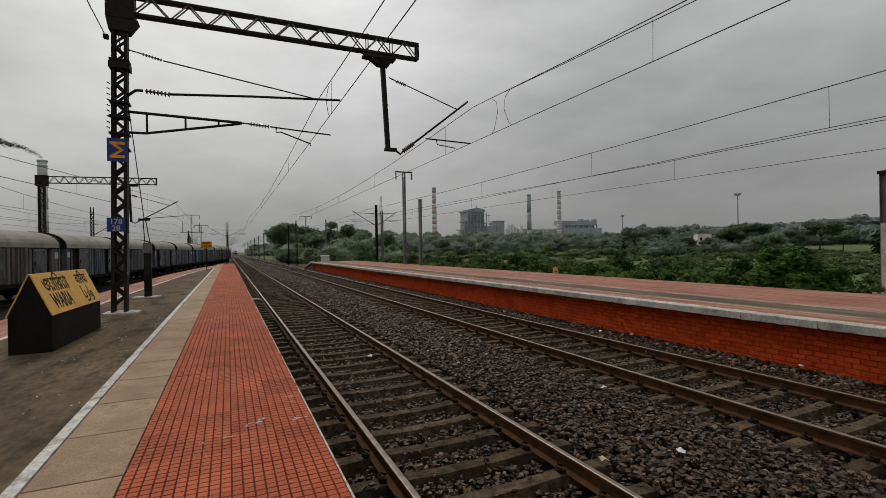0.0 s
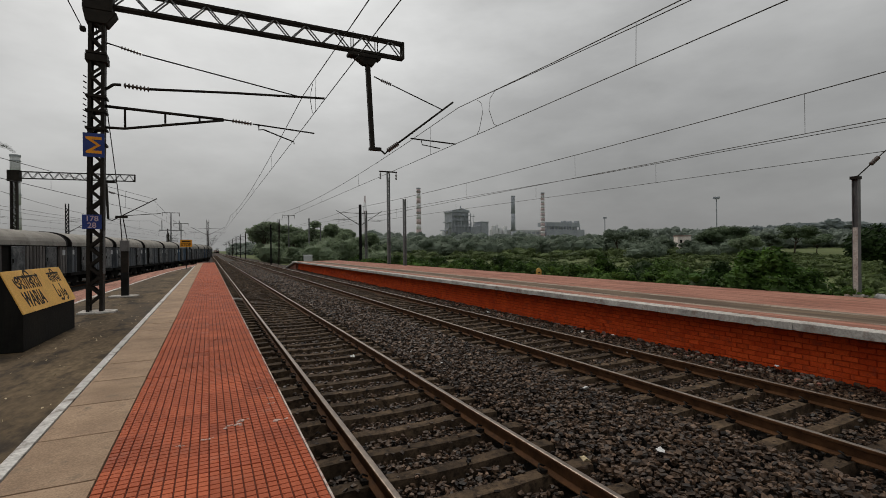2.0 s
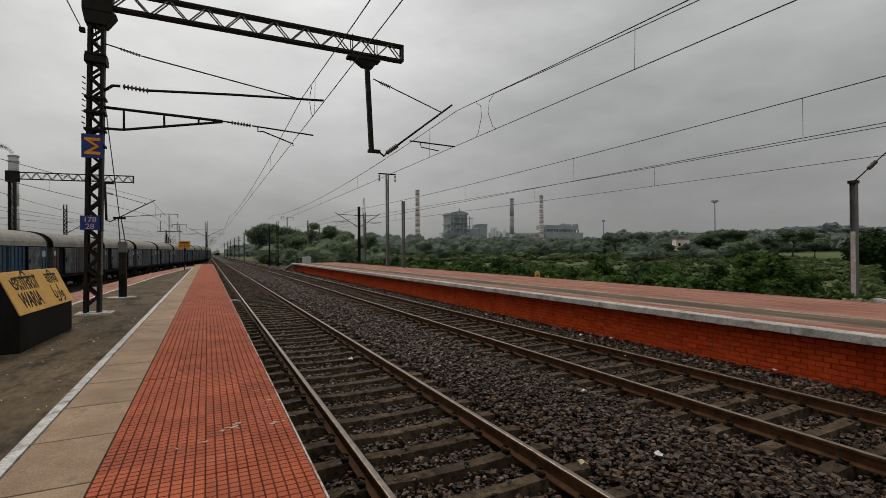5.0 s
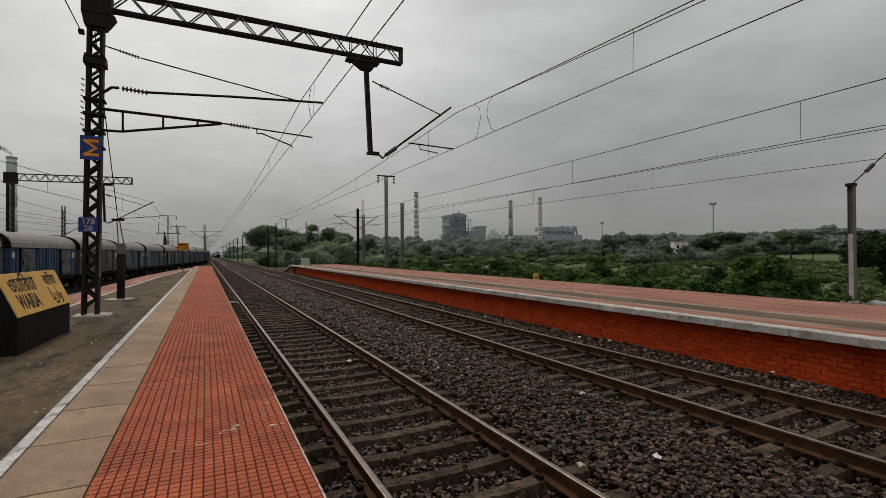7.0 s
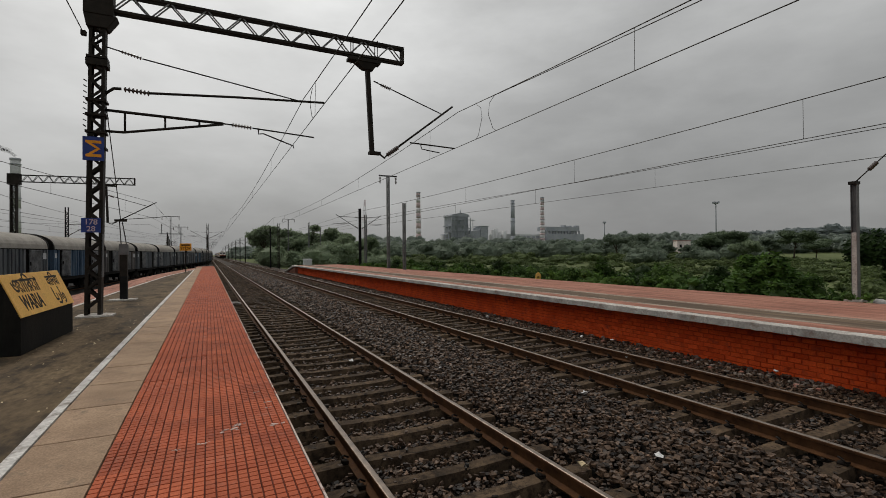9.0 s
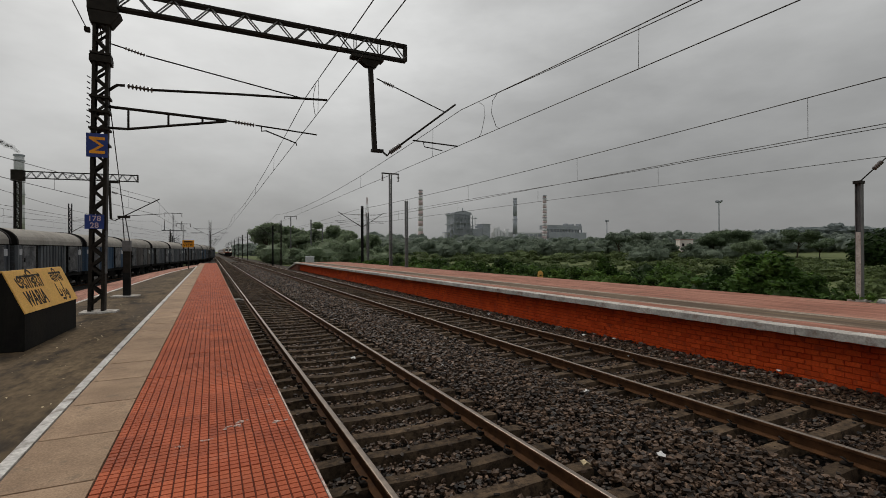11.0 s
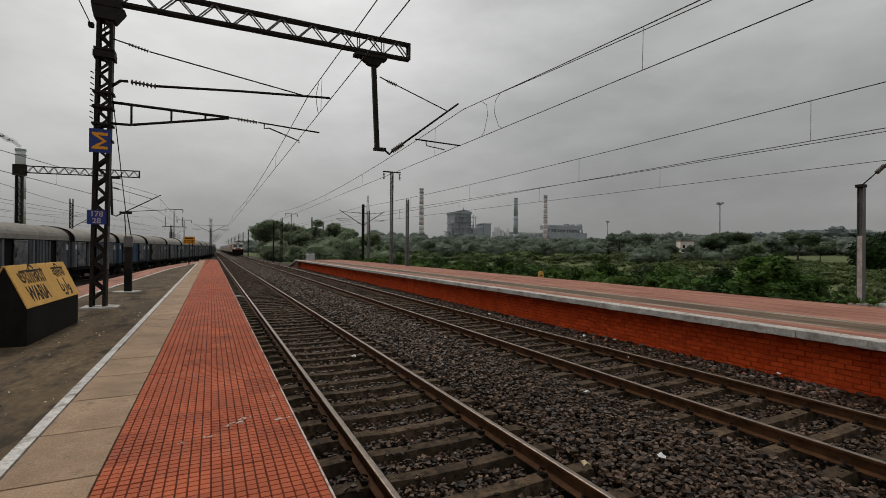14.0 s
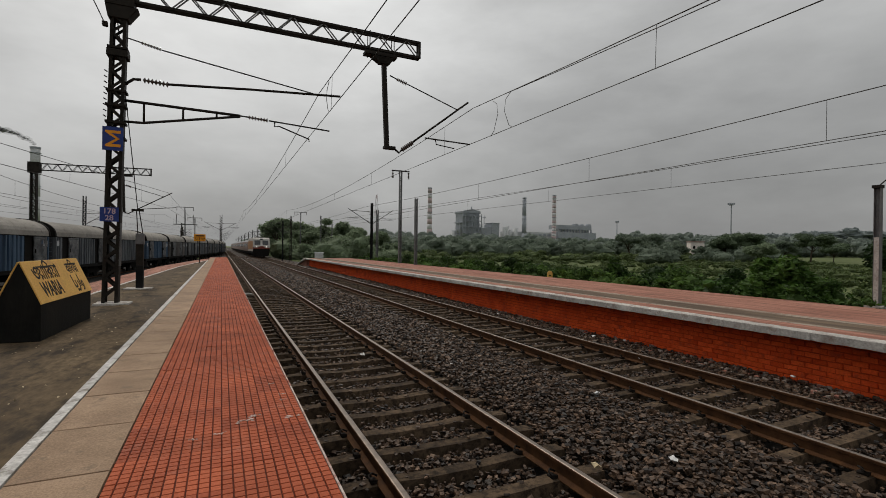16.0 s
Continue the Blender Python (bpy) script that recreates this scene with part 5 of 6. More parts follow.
def stack(x, y, r, h, n, red, label, taper=0.3):
    t = thing("chimney", pose(x, y, -1), label, "chimney", "power station chimneys")
    for i in range(n):
        a, b = i / n, (i + 1) / n
        m = (HAZE_WALL if taper < 0.2 else HAZE_DARK) if not red else (CHIM_RED if i % 2 else CHIM_WHITE)
        part("shaft_band", Geo().tube([(0, 0, h * a), (0, 0, h * b)], [r * (1 - taper * a), r * (1 - taper * b)], 18), m, t, "", True)
    part("rim", Geo().tube([(0, 0, h * 0.985), (0, 0, h * 1.004)], r * (1.1 - taper), 18), HAZE_DARK, t)
    for f in (0.94, 0.6):
        part("gallery", Geo().tube([(0, 0, h * f), (0, 0, h * f + 1.2)], r * (1 - taper * f) * 1.18, 18), HAZE_DARK, t)
    return t


def make_power_station():
    t = thing("power_station", pose(0, 0, 0), "hazy grey power station with a tall boiler house", "power station")
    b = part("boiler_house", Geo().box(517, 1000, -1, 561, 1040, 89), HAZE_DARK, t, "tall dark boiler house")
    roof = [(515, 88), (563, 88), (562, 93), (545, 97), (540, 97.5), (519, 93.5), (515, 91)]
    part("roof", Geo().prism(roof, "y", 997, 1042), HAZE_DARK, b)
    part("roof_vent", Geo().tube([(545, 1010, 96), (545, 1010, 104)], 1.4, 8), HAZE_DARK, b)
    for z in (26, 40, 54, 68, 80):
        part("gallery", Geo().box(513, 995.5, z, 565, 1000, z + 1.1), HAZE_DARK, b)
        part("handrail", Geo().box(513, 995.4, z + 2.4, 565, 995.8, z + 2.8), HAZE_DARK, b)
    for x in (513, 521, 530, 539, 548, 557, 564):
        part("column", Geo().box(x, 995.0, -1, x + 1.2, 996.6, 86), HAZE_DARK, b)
    # flat panels on the wall; the shade inside openings is their colour
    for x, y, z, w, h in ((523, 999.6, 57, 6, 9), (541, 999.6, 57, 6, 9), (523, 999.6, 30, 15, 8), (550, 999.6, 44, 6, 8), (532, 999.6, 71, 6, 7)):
        part("opening", Geo().box(x, y, z, x + w, y + 0.6, z + h), HAZE_SHADE, b, "darker flat panel painted as the shade of an opening")
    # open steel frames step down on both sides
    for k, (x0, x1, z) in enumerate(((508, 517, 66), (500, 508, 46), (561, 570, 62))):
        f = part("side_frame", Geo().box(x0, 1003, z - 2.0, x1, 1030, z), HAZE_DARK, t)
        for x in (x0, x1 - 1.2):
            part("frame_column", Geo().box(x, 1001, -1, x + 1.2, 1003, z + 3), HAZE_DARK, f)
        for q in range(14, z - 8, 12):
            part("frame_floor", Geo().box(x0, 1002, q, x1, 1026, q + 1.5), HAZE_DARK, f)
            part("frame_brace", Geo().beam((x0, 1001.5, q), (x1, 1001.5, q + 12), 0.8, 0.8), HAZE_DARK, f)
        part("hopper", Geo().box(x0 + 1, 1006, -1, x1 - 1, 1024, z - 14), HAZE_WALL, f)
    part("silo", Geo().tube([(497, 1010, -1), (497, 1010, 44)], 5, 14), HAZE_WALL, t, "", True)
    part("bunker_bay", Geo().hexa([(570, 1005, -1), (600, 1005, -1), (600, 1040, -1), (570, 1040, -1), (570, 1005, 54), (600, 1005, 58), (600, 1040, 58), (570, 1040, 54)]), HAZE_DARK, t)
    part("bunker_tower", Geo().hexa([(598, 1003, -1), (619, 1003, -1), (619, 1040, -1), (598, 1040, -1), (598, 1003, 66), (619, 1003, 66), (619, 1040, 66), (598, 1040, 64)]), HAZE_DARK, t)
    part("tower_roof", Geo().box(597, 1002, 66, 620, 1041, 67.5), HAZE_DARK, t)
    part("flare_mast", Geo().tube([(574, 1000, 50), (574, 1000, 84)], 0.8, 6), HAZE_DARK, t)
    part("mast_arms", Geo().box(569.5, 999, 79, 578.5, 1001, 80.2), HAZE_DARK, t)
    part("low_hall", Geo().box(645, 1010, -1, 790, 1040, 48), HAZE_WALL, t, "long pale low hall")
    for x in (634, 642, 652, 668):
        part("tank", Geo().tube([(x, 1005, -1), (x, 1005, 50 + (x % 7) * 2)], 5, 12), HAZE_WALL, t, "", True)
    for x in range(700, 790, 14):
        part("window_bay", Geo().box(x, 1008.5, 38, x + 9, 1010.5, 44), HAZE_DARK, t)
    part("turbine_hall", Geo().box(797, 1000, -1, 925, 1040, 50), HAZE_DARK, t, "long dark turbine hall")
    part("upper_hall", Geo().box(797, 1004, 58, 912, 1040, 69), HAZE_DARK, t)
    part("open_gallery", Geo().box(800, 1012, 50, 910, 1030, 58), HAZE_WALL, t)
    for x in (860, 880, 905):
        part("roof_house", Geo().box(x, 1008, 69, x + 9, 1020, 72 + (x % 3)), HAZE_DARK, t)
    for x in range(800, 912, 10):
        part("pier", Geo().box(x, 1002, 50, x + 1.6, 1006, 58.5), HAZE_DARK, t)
    stack(431, 1000, 6.2, 142, 12, True, "tall chimney with pale red and white bands")
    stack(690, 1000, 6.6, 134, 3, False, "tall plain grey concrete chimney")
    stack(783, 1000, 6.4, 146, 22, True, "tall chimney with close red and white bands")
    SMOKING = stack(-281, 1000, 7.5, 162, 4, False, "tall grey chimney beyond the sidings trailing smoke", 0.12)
    rng = np.random.default_rng(2)
    g = Geo()
    for i in range(80):
        u = (i / 79) ** 1.3
        c = Vector((-u * 150, 0, 164 + 46 * u ** 0.55 + rng.uniform(-2.5, 2.5)))
        r = (3 + 12 * u) * rng.uniform(0.7, 1.25)
        g = Geo().tube([c + Vector((0, 0, -r * 0.7)), c + Vector((0, 0, -r * 0.35)), c, c + Vector((0, 0, r * 0.35)), c + Vector((0, 0, r * 0.7))], [r * 0.3, r * 0.85, r, r * 0.8, r * 0.25], 10)
        part("smoke_puff", g, SMOKE, SMOKING, "thin grey smoke", True)


def make_far_things():
    make_power_station()
    t = thing("far_hall", pose(-345, 1000, -1), "pale grey industrial hall far beyond the sidings", "building")
    part("wall", Geo().box(-45, 0, 0, 45, 40, 36), HAZE_WALL, t)
    part("roof", Geo().prism([(46 * math.cos(math.pi * i / 12), 36 + 9 * math.sin(math.pi * i / 12)) for i in range(13)], "y", -1, 41), HAZE_DARK, t, "low arched grey roof")
    # wooded hill at the skyline
    g = Geo()
    pts = []
    rnd = random.Random(9)
    n = 60
    for i in range(n + 1):
        a = radians(40 + 40 * i / n)
        R = 900
        h = 20 * math.exp(-((i - 37) / 12) ** 2) + 6 * math.exp(-((i - 14) / 16) ** 2) + rnd.uniform(-0.6, 0.6) + 14
        g.v += [(R * math.sin(a), R * math.cos(a), -2), (R * math.sin(a), R * math.cos(a), h), (R * 1.3 * math.sin(a), R * 1.3 * math.cos(a), -2)]
    for i in range(n):
        k = i * 3
        g.face([k, k + 3, k + 4, k + 1])
        g.face([k + 1, k + 4, k + 5, k + 2])
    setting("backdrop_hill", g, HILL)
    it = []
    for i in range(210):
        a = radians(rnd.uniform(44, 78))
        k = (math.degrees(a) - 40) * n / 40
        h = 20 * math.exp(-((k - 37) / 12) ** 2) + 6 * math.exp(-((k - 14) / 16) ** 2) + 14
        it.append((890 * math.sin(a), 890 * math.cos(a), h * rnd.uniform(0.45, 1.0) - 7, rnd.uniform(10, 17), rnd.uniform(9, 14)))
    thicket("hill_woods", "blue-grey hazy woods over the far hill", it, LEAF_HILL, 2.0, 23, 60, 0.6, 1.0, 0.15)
    # house among the trees
    t = thing("house", pose(185, 140, -1), "small pale pink plastered house among trees", "house")
    t.rotation_euler = (0, 0, radians(-35))
    w = part("wall", Geo().box(-2.7, -2.6, 0, 2.7, 2.6, 7.4), PLASTER, t)
    part("roof", Geo().box(-2.9, -2.8, 7.4, 2.9, 2.8, 7.8), ROOF_RED, t, "flat roof with a reddish edge")
    for x in (-1.3, 1.3):
        for z in (1.2, 4.6):
            part("window", Geo().box(x - 0.45, -2.65, z, x + 0.45, -2.56, z + 1.3), BLACK, w)
    # floodlight mast
    t = thing("floodlight_mast", pose(262, 176, -1), "tall slender floodlight mast above the trees", "mast")
    part("pole", Geo().tube([(0, 0, 0), (0, 0, 31)], [0.45, 0.25], 8), HAZE_DARK, t)
    part("head_ring", Geo().tube([(0, 0, 30.0), (0, 0, 31)], 1.2, 10), HAZE_DARK, t)
    for a in range(4):
        part("lamp", Geo().box(1.4 * math.cos(a * 1.57) - 0.5, 1.4 * math.sin(a * 1.57) - 0.5, 30.3, 1.4 * math.cos(a * 1.57) + 0.5, 1.4 * math.sin(a * 1.57) + 0.5, 31.3), HAZE_DARK, t)
    t = thing("floodlight_mast", pose(205, 205, -1), "tall slender floodlight mast above the trees", "mast")
    part("pole", Geo().tube([(0, 0, 0), (0, 0, 20)], [0.35, 0.2], 8), HAZE_DARK, t)
    part("head_ring", Geo().tube([(0, 0, 19.5), (0, 0, 20.4)], 1.0, 8), HAZE_DARK, t)
    # lattice radio mast
    t = thing("radio_mast", pose(99, 325, -1), "pale red and white lattice radio mast", "mast")
    for i in range(8):
        a, b = 41 * i / 8, 41 * (i + 1) / 8
        m = CHIM_RED if i % 2 else CHIM_WHITE
        g = Geo()
        for s in (-1, 1):
            for u in (-1, 1):
                ra, rb = 2.4 * (1 - a / 48), 2.4 * (1 - b / 48)
                g.beam((s * ra, u * ra, a), (s * rb, u * rb, b), 0.13, 0.13)
                g.beam((s * ra, u * ra, a), (-s * rb, u * rb, b), 0.07, 0.07)
        part("lattice_section", g, m, t)

    # relay cabinet past the platform's end
    t = thing("relay_cabinet", pose(13.7, 75, -0.62), "pale grey trackside relay cabinet past the platform ramp", "cabinet")
    part("plinth", Geo().box(-0.7, -0.35, -0.5, 0.7, 0.35, 0.25), COPING, t)
    part("body", Geo().box(-0.62, -0.3, 0.25, 0.62, 0.3, 1.95), PANEL_WHITE, t, "", bevel=0.01)
    part("roof", Geo().hexa([(-0.68, -0.36, 1.95), (0.68, -0.36, 1.95), (0.68, 0.36, 1.95), (-0.68, 0.36, 1.95), (-0.64, -0.32, 2.03), (0.64, -0.32, 2.03), (0.64, 0.32, 2.07), (-0.64, 0.32, 2.07)]), PANEL_WHITE, t)
    for x in (-0.58, 0.02):
        part("door", Geo().box(x, -0.315, 0.35, x + 0.56, -0.298, 1.88), PANEL_WHITE, t)


# ---- platform things ----
def station_sign():
    """A long low block with a ridge: black base, sloping yellow name boards on both sides."""
    t = thing("station_name_board", pose(-2.60, 8.63, PT, 0, 0, -2.2), "black block with a sloping yellow station name board", "station sign")
    W, L, S, R = 0.255, 2.42, 0.535, 1.13
    part("base", Geo().prism([(-W, 0), (W, 0), (W, S), (0.012, R - 0.02), (-0.012, R - 0.02), (-W, S)], "y", 0, L), BASE_BLACK, t, "", bevel=0.012)
    for s in (1, -1):
        d = Vector((-s * W, 0, R - S)).normalized()
        nrm = Vector((s * d.z, 0, -s * d.x * 1.0))
        nrm = Vector((s * abs(d.z), 0, abs(d.x)))
        a, b = Vector((s * W, 0, S)), Vector((0, 0, R))
        g = Geo()
        o = nrm * 0.018
        a2, b2 = a - d * 0.01, b + d * 0.0
        g.hexa([a2 + Vector((0, -0.015, 0)), a2 + o + Vector((0, -0.015, 0)), a2 + o + Vector((0, L + 0.015, 0)), a2 + Vector((0, L + 0.015, 0)),
                b2 + Vector((0, -0.015, 0)), b2 + o + Vector((0, -0.015, 0)), b2 + o + Vector((0, L + 0.015, 0)), b2 + Vector((0, L + 0.015, 0))])
        bd = part("name_board", g, YELLOW, t, "yellow board with dark lettering in four scripts", bevel=0.004)
        if s < 0:
            continue
        n2 = nrm
        y2 = d
        x2 = y2.cross(n2)
        H = (b - a).length

        def put(body, u, v, size, squeeze=1.0, weight=0.0):
            p = a + d * (H * v) + Vector((0, L * u, 0)) + n2 * 0.0195
            m = Matrix((x2, y2, n2)).transposed().to_4x4()
            m.translation = p
            return writing("lettering", body, size, m, INK, bd, 0.0012, squeeze, weight)

        put("WARIA", 0.27, 0.27, 0.33, 0.74, 0.009)
        put("\u0993\u09df\u09be\u09bf\u09b0\u09df\u09be", 0.29, 0.69, 0.32, 0.92, 0.007)
        put("\u0935\u093e\u093f\u0930\u092f\u093e", 0.79, 0.72, 0.27, 0.9, 0.006)
        put("\ufe8e\ufef3\ufead\ufe8d\ufeed", 0.78, 0.32, 0.33, 0.95, 0.006)


def stop_board():
    t = thing("stop_board", pose(-1.62, 43.3, PT), "orange stop board on a thin post", "sign")
    part("post", Geo().tube([(0, 0, 0), (0, 0, 2.1)], 0.035, 8), STEEL, t)
    b = part("board", Geo().box(-0.42, -0.03, 1.75, 0.42, -0.005, 2.32), STOP_BOARD, t, "orange board with dark lettering", bevel=0.005)
    writing("lettering", "STOP", 0.30, pose(0, -0.033, 1.92, 90), INK, b, 0.001, 1.0, 0.004)
    part("dark_bar", Geo().box(-0.3, -0.034, 2.14, 0.3, -0.0305, 2.24), INK, b)


def right_side_posts():
    # anchor post with its stay on the far platform
    t = thing("anchor_post", pose(15.62, 6.58, PT), "grey steel anchor post with a white footing and a stay", "post")
    g = Geo().prism([(-0.07, -0.07), (0.07, -0.07), (0.07, -0.056), (0.008, -0.056), (0.008, 0.056), (0.07, 0.056), (0.07, 0.07), (-0.07, 0.07), (-0.07, 0.056), (-0.008, 0.056), (-0.008, -0.056), (-0.07, -0.056)], "z", 0, 3.18)
    part("post", g, PALE_STEEL, t)
    part("face_plate", Geo().box(-0.072, -0.052, 0.05, -0.012, 0.052, 1.85), COPING, t, "pale lower plate")
    part("head_plate", Geo().box(-0.13, -0.09, 3.14, 0.09, 0.09, 3.22), STEEL, t)
    part("footing", Geo().prism([(-0.2, -0.2), (0.15, -0.24), (0.28, 0.1), (0.1, 0.25), (-0.2, 0.2)], "z", 0, 0.05), COPING, t, "white concrete footing")
    rod(t, "stay_rod", [(0.02, 0, 3.2), (1.0, -0.35, 4.05)], 0.016)
    insulator(t, (0.42, -0.15, 3.55), (0.66, -0.23, 3.76), 5, 0.06)
    rod(t, "stay_rod", [(1.0, -0.35, 4.05), (5.5, -2.0, 7.9)], 0.012)
    # double bracket mast and its neighbours past the platform
    simple_mast(16.1, 54.8, 0.0, 7.5, ((-2.9, 5.5), (2.7, 5.5)), BLACK, w=0.26, label="dark steel mast with bracket arms on both sides")
    simple_mast(16.6, 54.2, 0.0, 6.7, (), PALE_STEEL, True, w=0.2, label="pale lattice steel post")
    cross_pole(14.95, 41.7, PT - 0.16, 8.7, 0.85)
    simple_mast(14.9, 37.6, PT - 0.16, 5.8, (), PALE_STEEL, True, w=0.18, label="grey lattice steel post with a dark head")
    simple_mast(8.9 + 0.6, 85.7, -0.3, 6.9, ((-2.4, 5.5),), BLACK, w=0.22)
    simple_mast(10.6, 84.0, -0.3, 7.7, (), STEEL, True, w=0.24, label="dark lattice steel mast")
    cross_pole(17.7, 122, -0.5, 11.3, 1.5)
    simple_mast(19.1, 103, -0.4, 9.3, (), PALE_STEEL, True, label="pale lattice steel post")
    simple_mast(23.4, 112, -0.4, 8.2, ((-2.6, 5.7),), PALE_STEEL)
    t = thing("trackside_cabinet", pose(18.2, 100.5, -0.5), "pale grey trackside equipment cabinet", "cabinet")
    part("body", Geo().box(-0.9, -0.4, 0, 0.9, 0.4, 1.1), COPING, t, bevel=0.03)
    part("lid", Geo().box(-0.98, -0.46, 1.1, 0.98, 0.46, 1.18), PALE_STEEL, t)
    t = thing("marker_board", pose(15.75, 20.5, PT - 0.62), "small yellow rounded marker board in the bushes", "sign")
    out = [(0.17 * math.cos(a), 0.62 + 0.2 * math.sin(a) + (0.12 if a < 3.14 else -0.2)) for a in [i * math.pi / 8 for i in range(16)]]
    part("board", Geo().prism(out, "y", -0.02, 0.02), YELLOW, t)
    part("post", Geo().box(-0.03, 0.021, 0, 0.03, 0.06, 0.9), STEEL, t)
    part("dark_bar", Geo().box(-0.07, -0.024, 0.66, 0.07, -0.0205, 0.72), INK, t)
    # sacks and blocks beside the post
    for i, (dx, s) in enumerate(((0.55, 0.13), (0.80, 0.11))):
        g = Geo().tube([(0, -s, s * 0.5), (0, -s * 0.6, s * 0.5), (0, s * 0.6, s * 0.5), (0, s, s * 0.5)], [s * 0.5, s * 0.95, s * 0.95, s * 0.4], 9)
        o = tagged(part("sack", g, WHITE_PAINT, None, "", True), "small dusty white sack on the platform edge", "sack", "sacks")
        o.matrix_basis = pose(15.2 + dx, 6.3 - dx * 0.3, PT - 0.15 + s * 0.45, 0, 0, 30 * i)


def yard_things():
    """Masts, gantry and poles beyond the goods train."""
    t = thing("yard_gantry", pose(-13.13, 46.5, -0.5, 0, 0, -9), "dark lattice steel gantry over the sidings", "gantry", "catenary masts")
    lattice_mast(t, 8.4, 0.42, 0.3, step=0.5, single=True)
    part("head_box", Geo().box(-0.36, -0.2, 8.12, 0.40, 0.2, 8.95), STEEL, t)
    for z in (8.35, 8.86):
        for y in (-0.08, 0.08):
            part("boom_chord", Geo().beam((0.4, y, z), (7.95, y, z), 0.05, 0.06), STEEL, t)
    c = 7.4 / 11
    bars = [Geo().beam((0, 0, 8.35), (c / 2, 0, 8.86), 0.025, 0.035).mesh("boom_lacing_bar", PALE_STEEL), Geo().beam((c / 2, 0, 8.86), (c, 0, 8.35), 0.025, 0.035).mesh("boom_lacing_bar", PALE_STEEL)]
    for i in range(11):
        for y in (-0.08, 0.08):
            for me in bars:
                o = part("boom_lacing_bar", me, None, t, "pale slanting lacing bar")
                o.location = (0.5 + c * i, y, 0)
    part("boom_end_frame", Geo().box(7.92, -0.11, 8.3, 7.98, 0.11, 8.9), STEEL, t)
    part("hanger_plate", Geo().box(5.55, -0.15, 8.18, 6.6, 0.15, 8.3), STEEL, t)
    part("drop_pole", Geo().beam((5.98, 0, 8.15), (6.08, 0, 5.3), 0.14, 0.14), STEEL, t)
    rod(t, "bracket_tube", [(6.0, 0, 5.35), (6.35, 0, 5.2), (9.5, 0, 7.0)], 0.04)
    rod(t, "stay_tube", [(6.05, 0, 7.5), (8.9, 0, 6.65)], 0.022)
    rod(t, "register_tube", [(6.7, 0, 5.55), (9.8, 0, 5.8)], 0.025)
    insulator(t, (6.15, 0, 7.47), (6.55, 0, 7.35), 5, 0.09)
    m = simple_mast(-15.6, 73, -0.5, 8.7, ((2.6, 5.6),), BLACK, True, w=0.3, label="dark lattice steel mast beyond the goods train")
    simple_mast(-0.15, 112, -0.3, 9.1, ((3.3, 6.3), (-3.3, 6.3)), STEEL, True, w=0.42, label="dark steel mast with bracket arms on both sides")
    for x, y, h in ((-6.9, 112, 10.6), (-6.0, 132, 9.5)):
        cross_pole(x, y, -0.5, h, 1.6)
    t = thing("disconnector_pole", pose(-7.6, 112, -0.5), "steel pole with a crossbeam and switch gear", "pole", "power poles")
    lattice_mast(t, 6.2, 0.3, 0.24, STEEL, 0.5)
    part("crossbeam", Geo().box(-1.4, -0.1, 6.95, 3.0, 0.1, 7.12), PALE_STEEL, t)
    for x in (-0.9, 2.2):
        part("switch_post", Geo().box(x - 0.07, -0.07, 7.12, x + 0.07, 0.07, 8.6), PALE_STEEL, t)
        insulator(t, (x, 0, 8.6), (x, 0, 9.1), 4, 0.12)
    for i, y in enumerate((150, 176, 205, 240, 280, 330)):
        simple_mast(-0.2, y, -0.3, 8.2, ((2.5, 5.75),), STEEL, w=0.26)
        simple_mast(9.9, y + 4, -0.3, 8.2, ((-2.5, 5.75),), STEEL, w=0.26)
        if i < 4:
            simple_mast(-9.5 - i * 1.5, y - 8, -0.4, 8.4, ((2.4, 5.75),), STEEL, w=0.26)


def yard_wires():
    """Overhead wires of the sidings, parallel to the goods train."""
    c, n = 1 / math.hypot(1, SIDE), SIDE / math.hypot(1, SIDE)
    for k, off in enumerate((-1.66, -6.2, -11.0)):
        t = thing("overhead_line", pose(-8.856 + off, 50 - off * SIDE, 0, 0, 0, -math.degrees(math.atan(SIDE))), "dark overhead line above the sidings", "overhead wire", "overhead wires")
        part("contact_wire", Geo().tube([(0, -70, 5.2), (0, 120, 5.2)], 0.012, 6), WIRE, t)
        pts = []
        for i in range(33):
            u = (i % 8) / 8
            pts.append((0, -62 + i * 5.6, 6.5 - 4 * 0.8 * u * (1 - u)))
        part("messenger_wire", Geo().tube(pts, 0.013, 6), WIRE, t)
        for i in range(0, 32, 2):
            part("dropper", Geo().tube([(0, -62 + (i + 1) * 5.6, 5.2), (0, -62 + (i + 1) * 5.6, pts[i + 1][2])], 0.006, 5), WIRE, t)


def sagging_line():
    """The catenary that hangs from the yard gantry's bracket and swings in along the platform."""
    t = thing("overhead_line", pose(0, 0, 0), "dark overhead line swinging in beside the platform", "overhead wire", "overhead wires")
    way = ((-13.4, -5, 0.0), (-10.4, 11.5, -0.35), (-7.8, 26.1, -0.1), (-4.2, 46.5, 0.35), (-3.9, 63, -0.3), (-3.7, 80, -0.3), (-3.45, 112, 0.3))
    part("messenger_wire", Geo().tube([(x, y, 6.3 + d) for x, y, d in way], 0.013, 6), WIRE, t)
    part("contact_wire", Geo().tube([(x, y, 5.35) for x, y, d in way], 0.013, 6), WIRE, t)
    for (x, y, d), (u, v, e) in zip(way[1:5], way[2:6]):
        for f in (0.2, 0.7):
            a, b = x + (u - x) * f, y + (v - y) * f
            part("dropper", Geo().tube([(a, b, 5.35), (a, b, 6.3 + d + (e - d) * f)], 0.006, 5), WIRE, t)


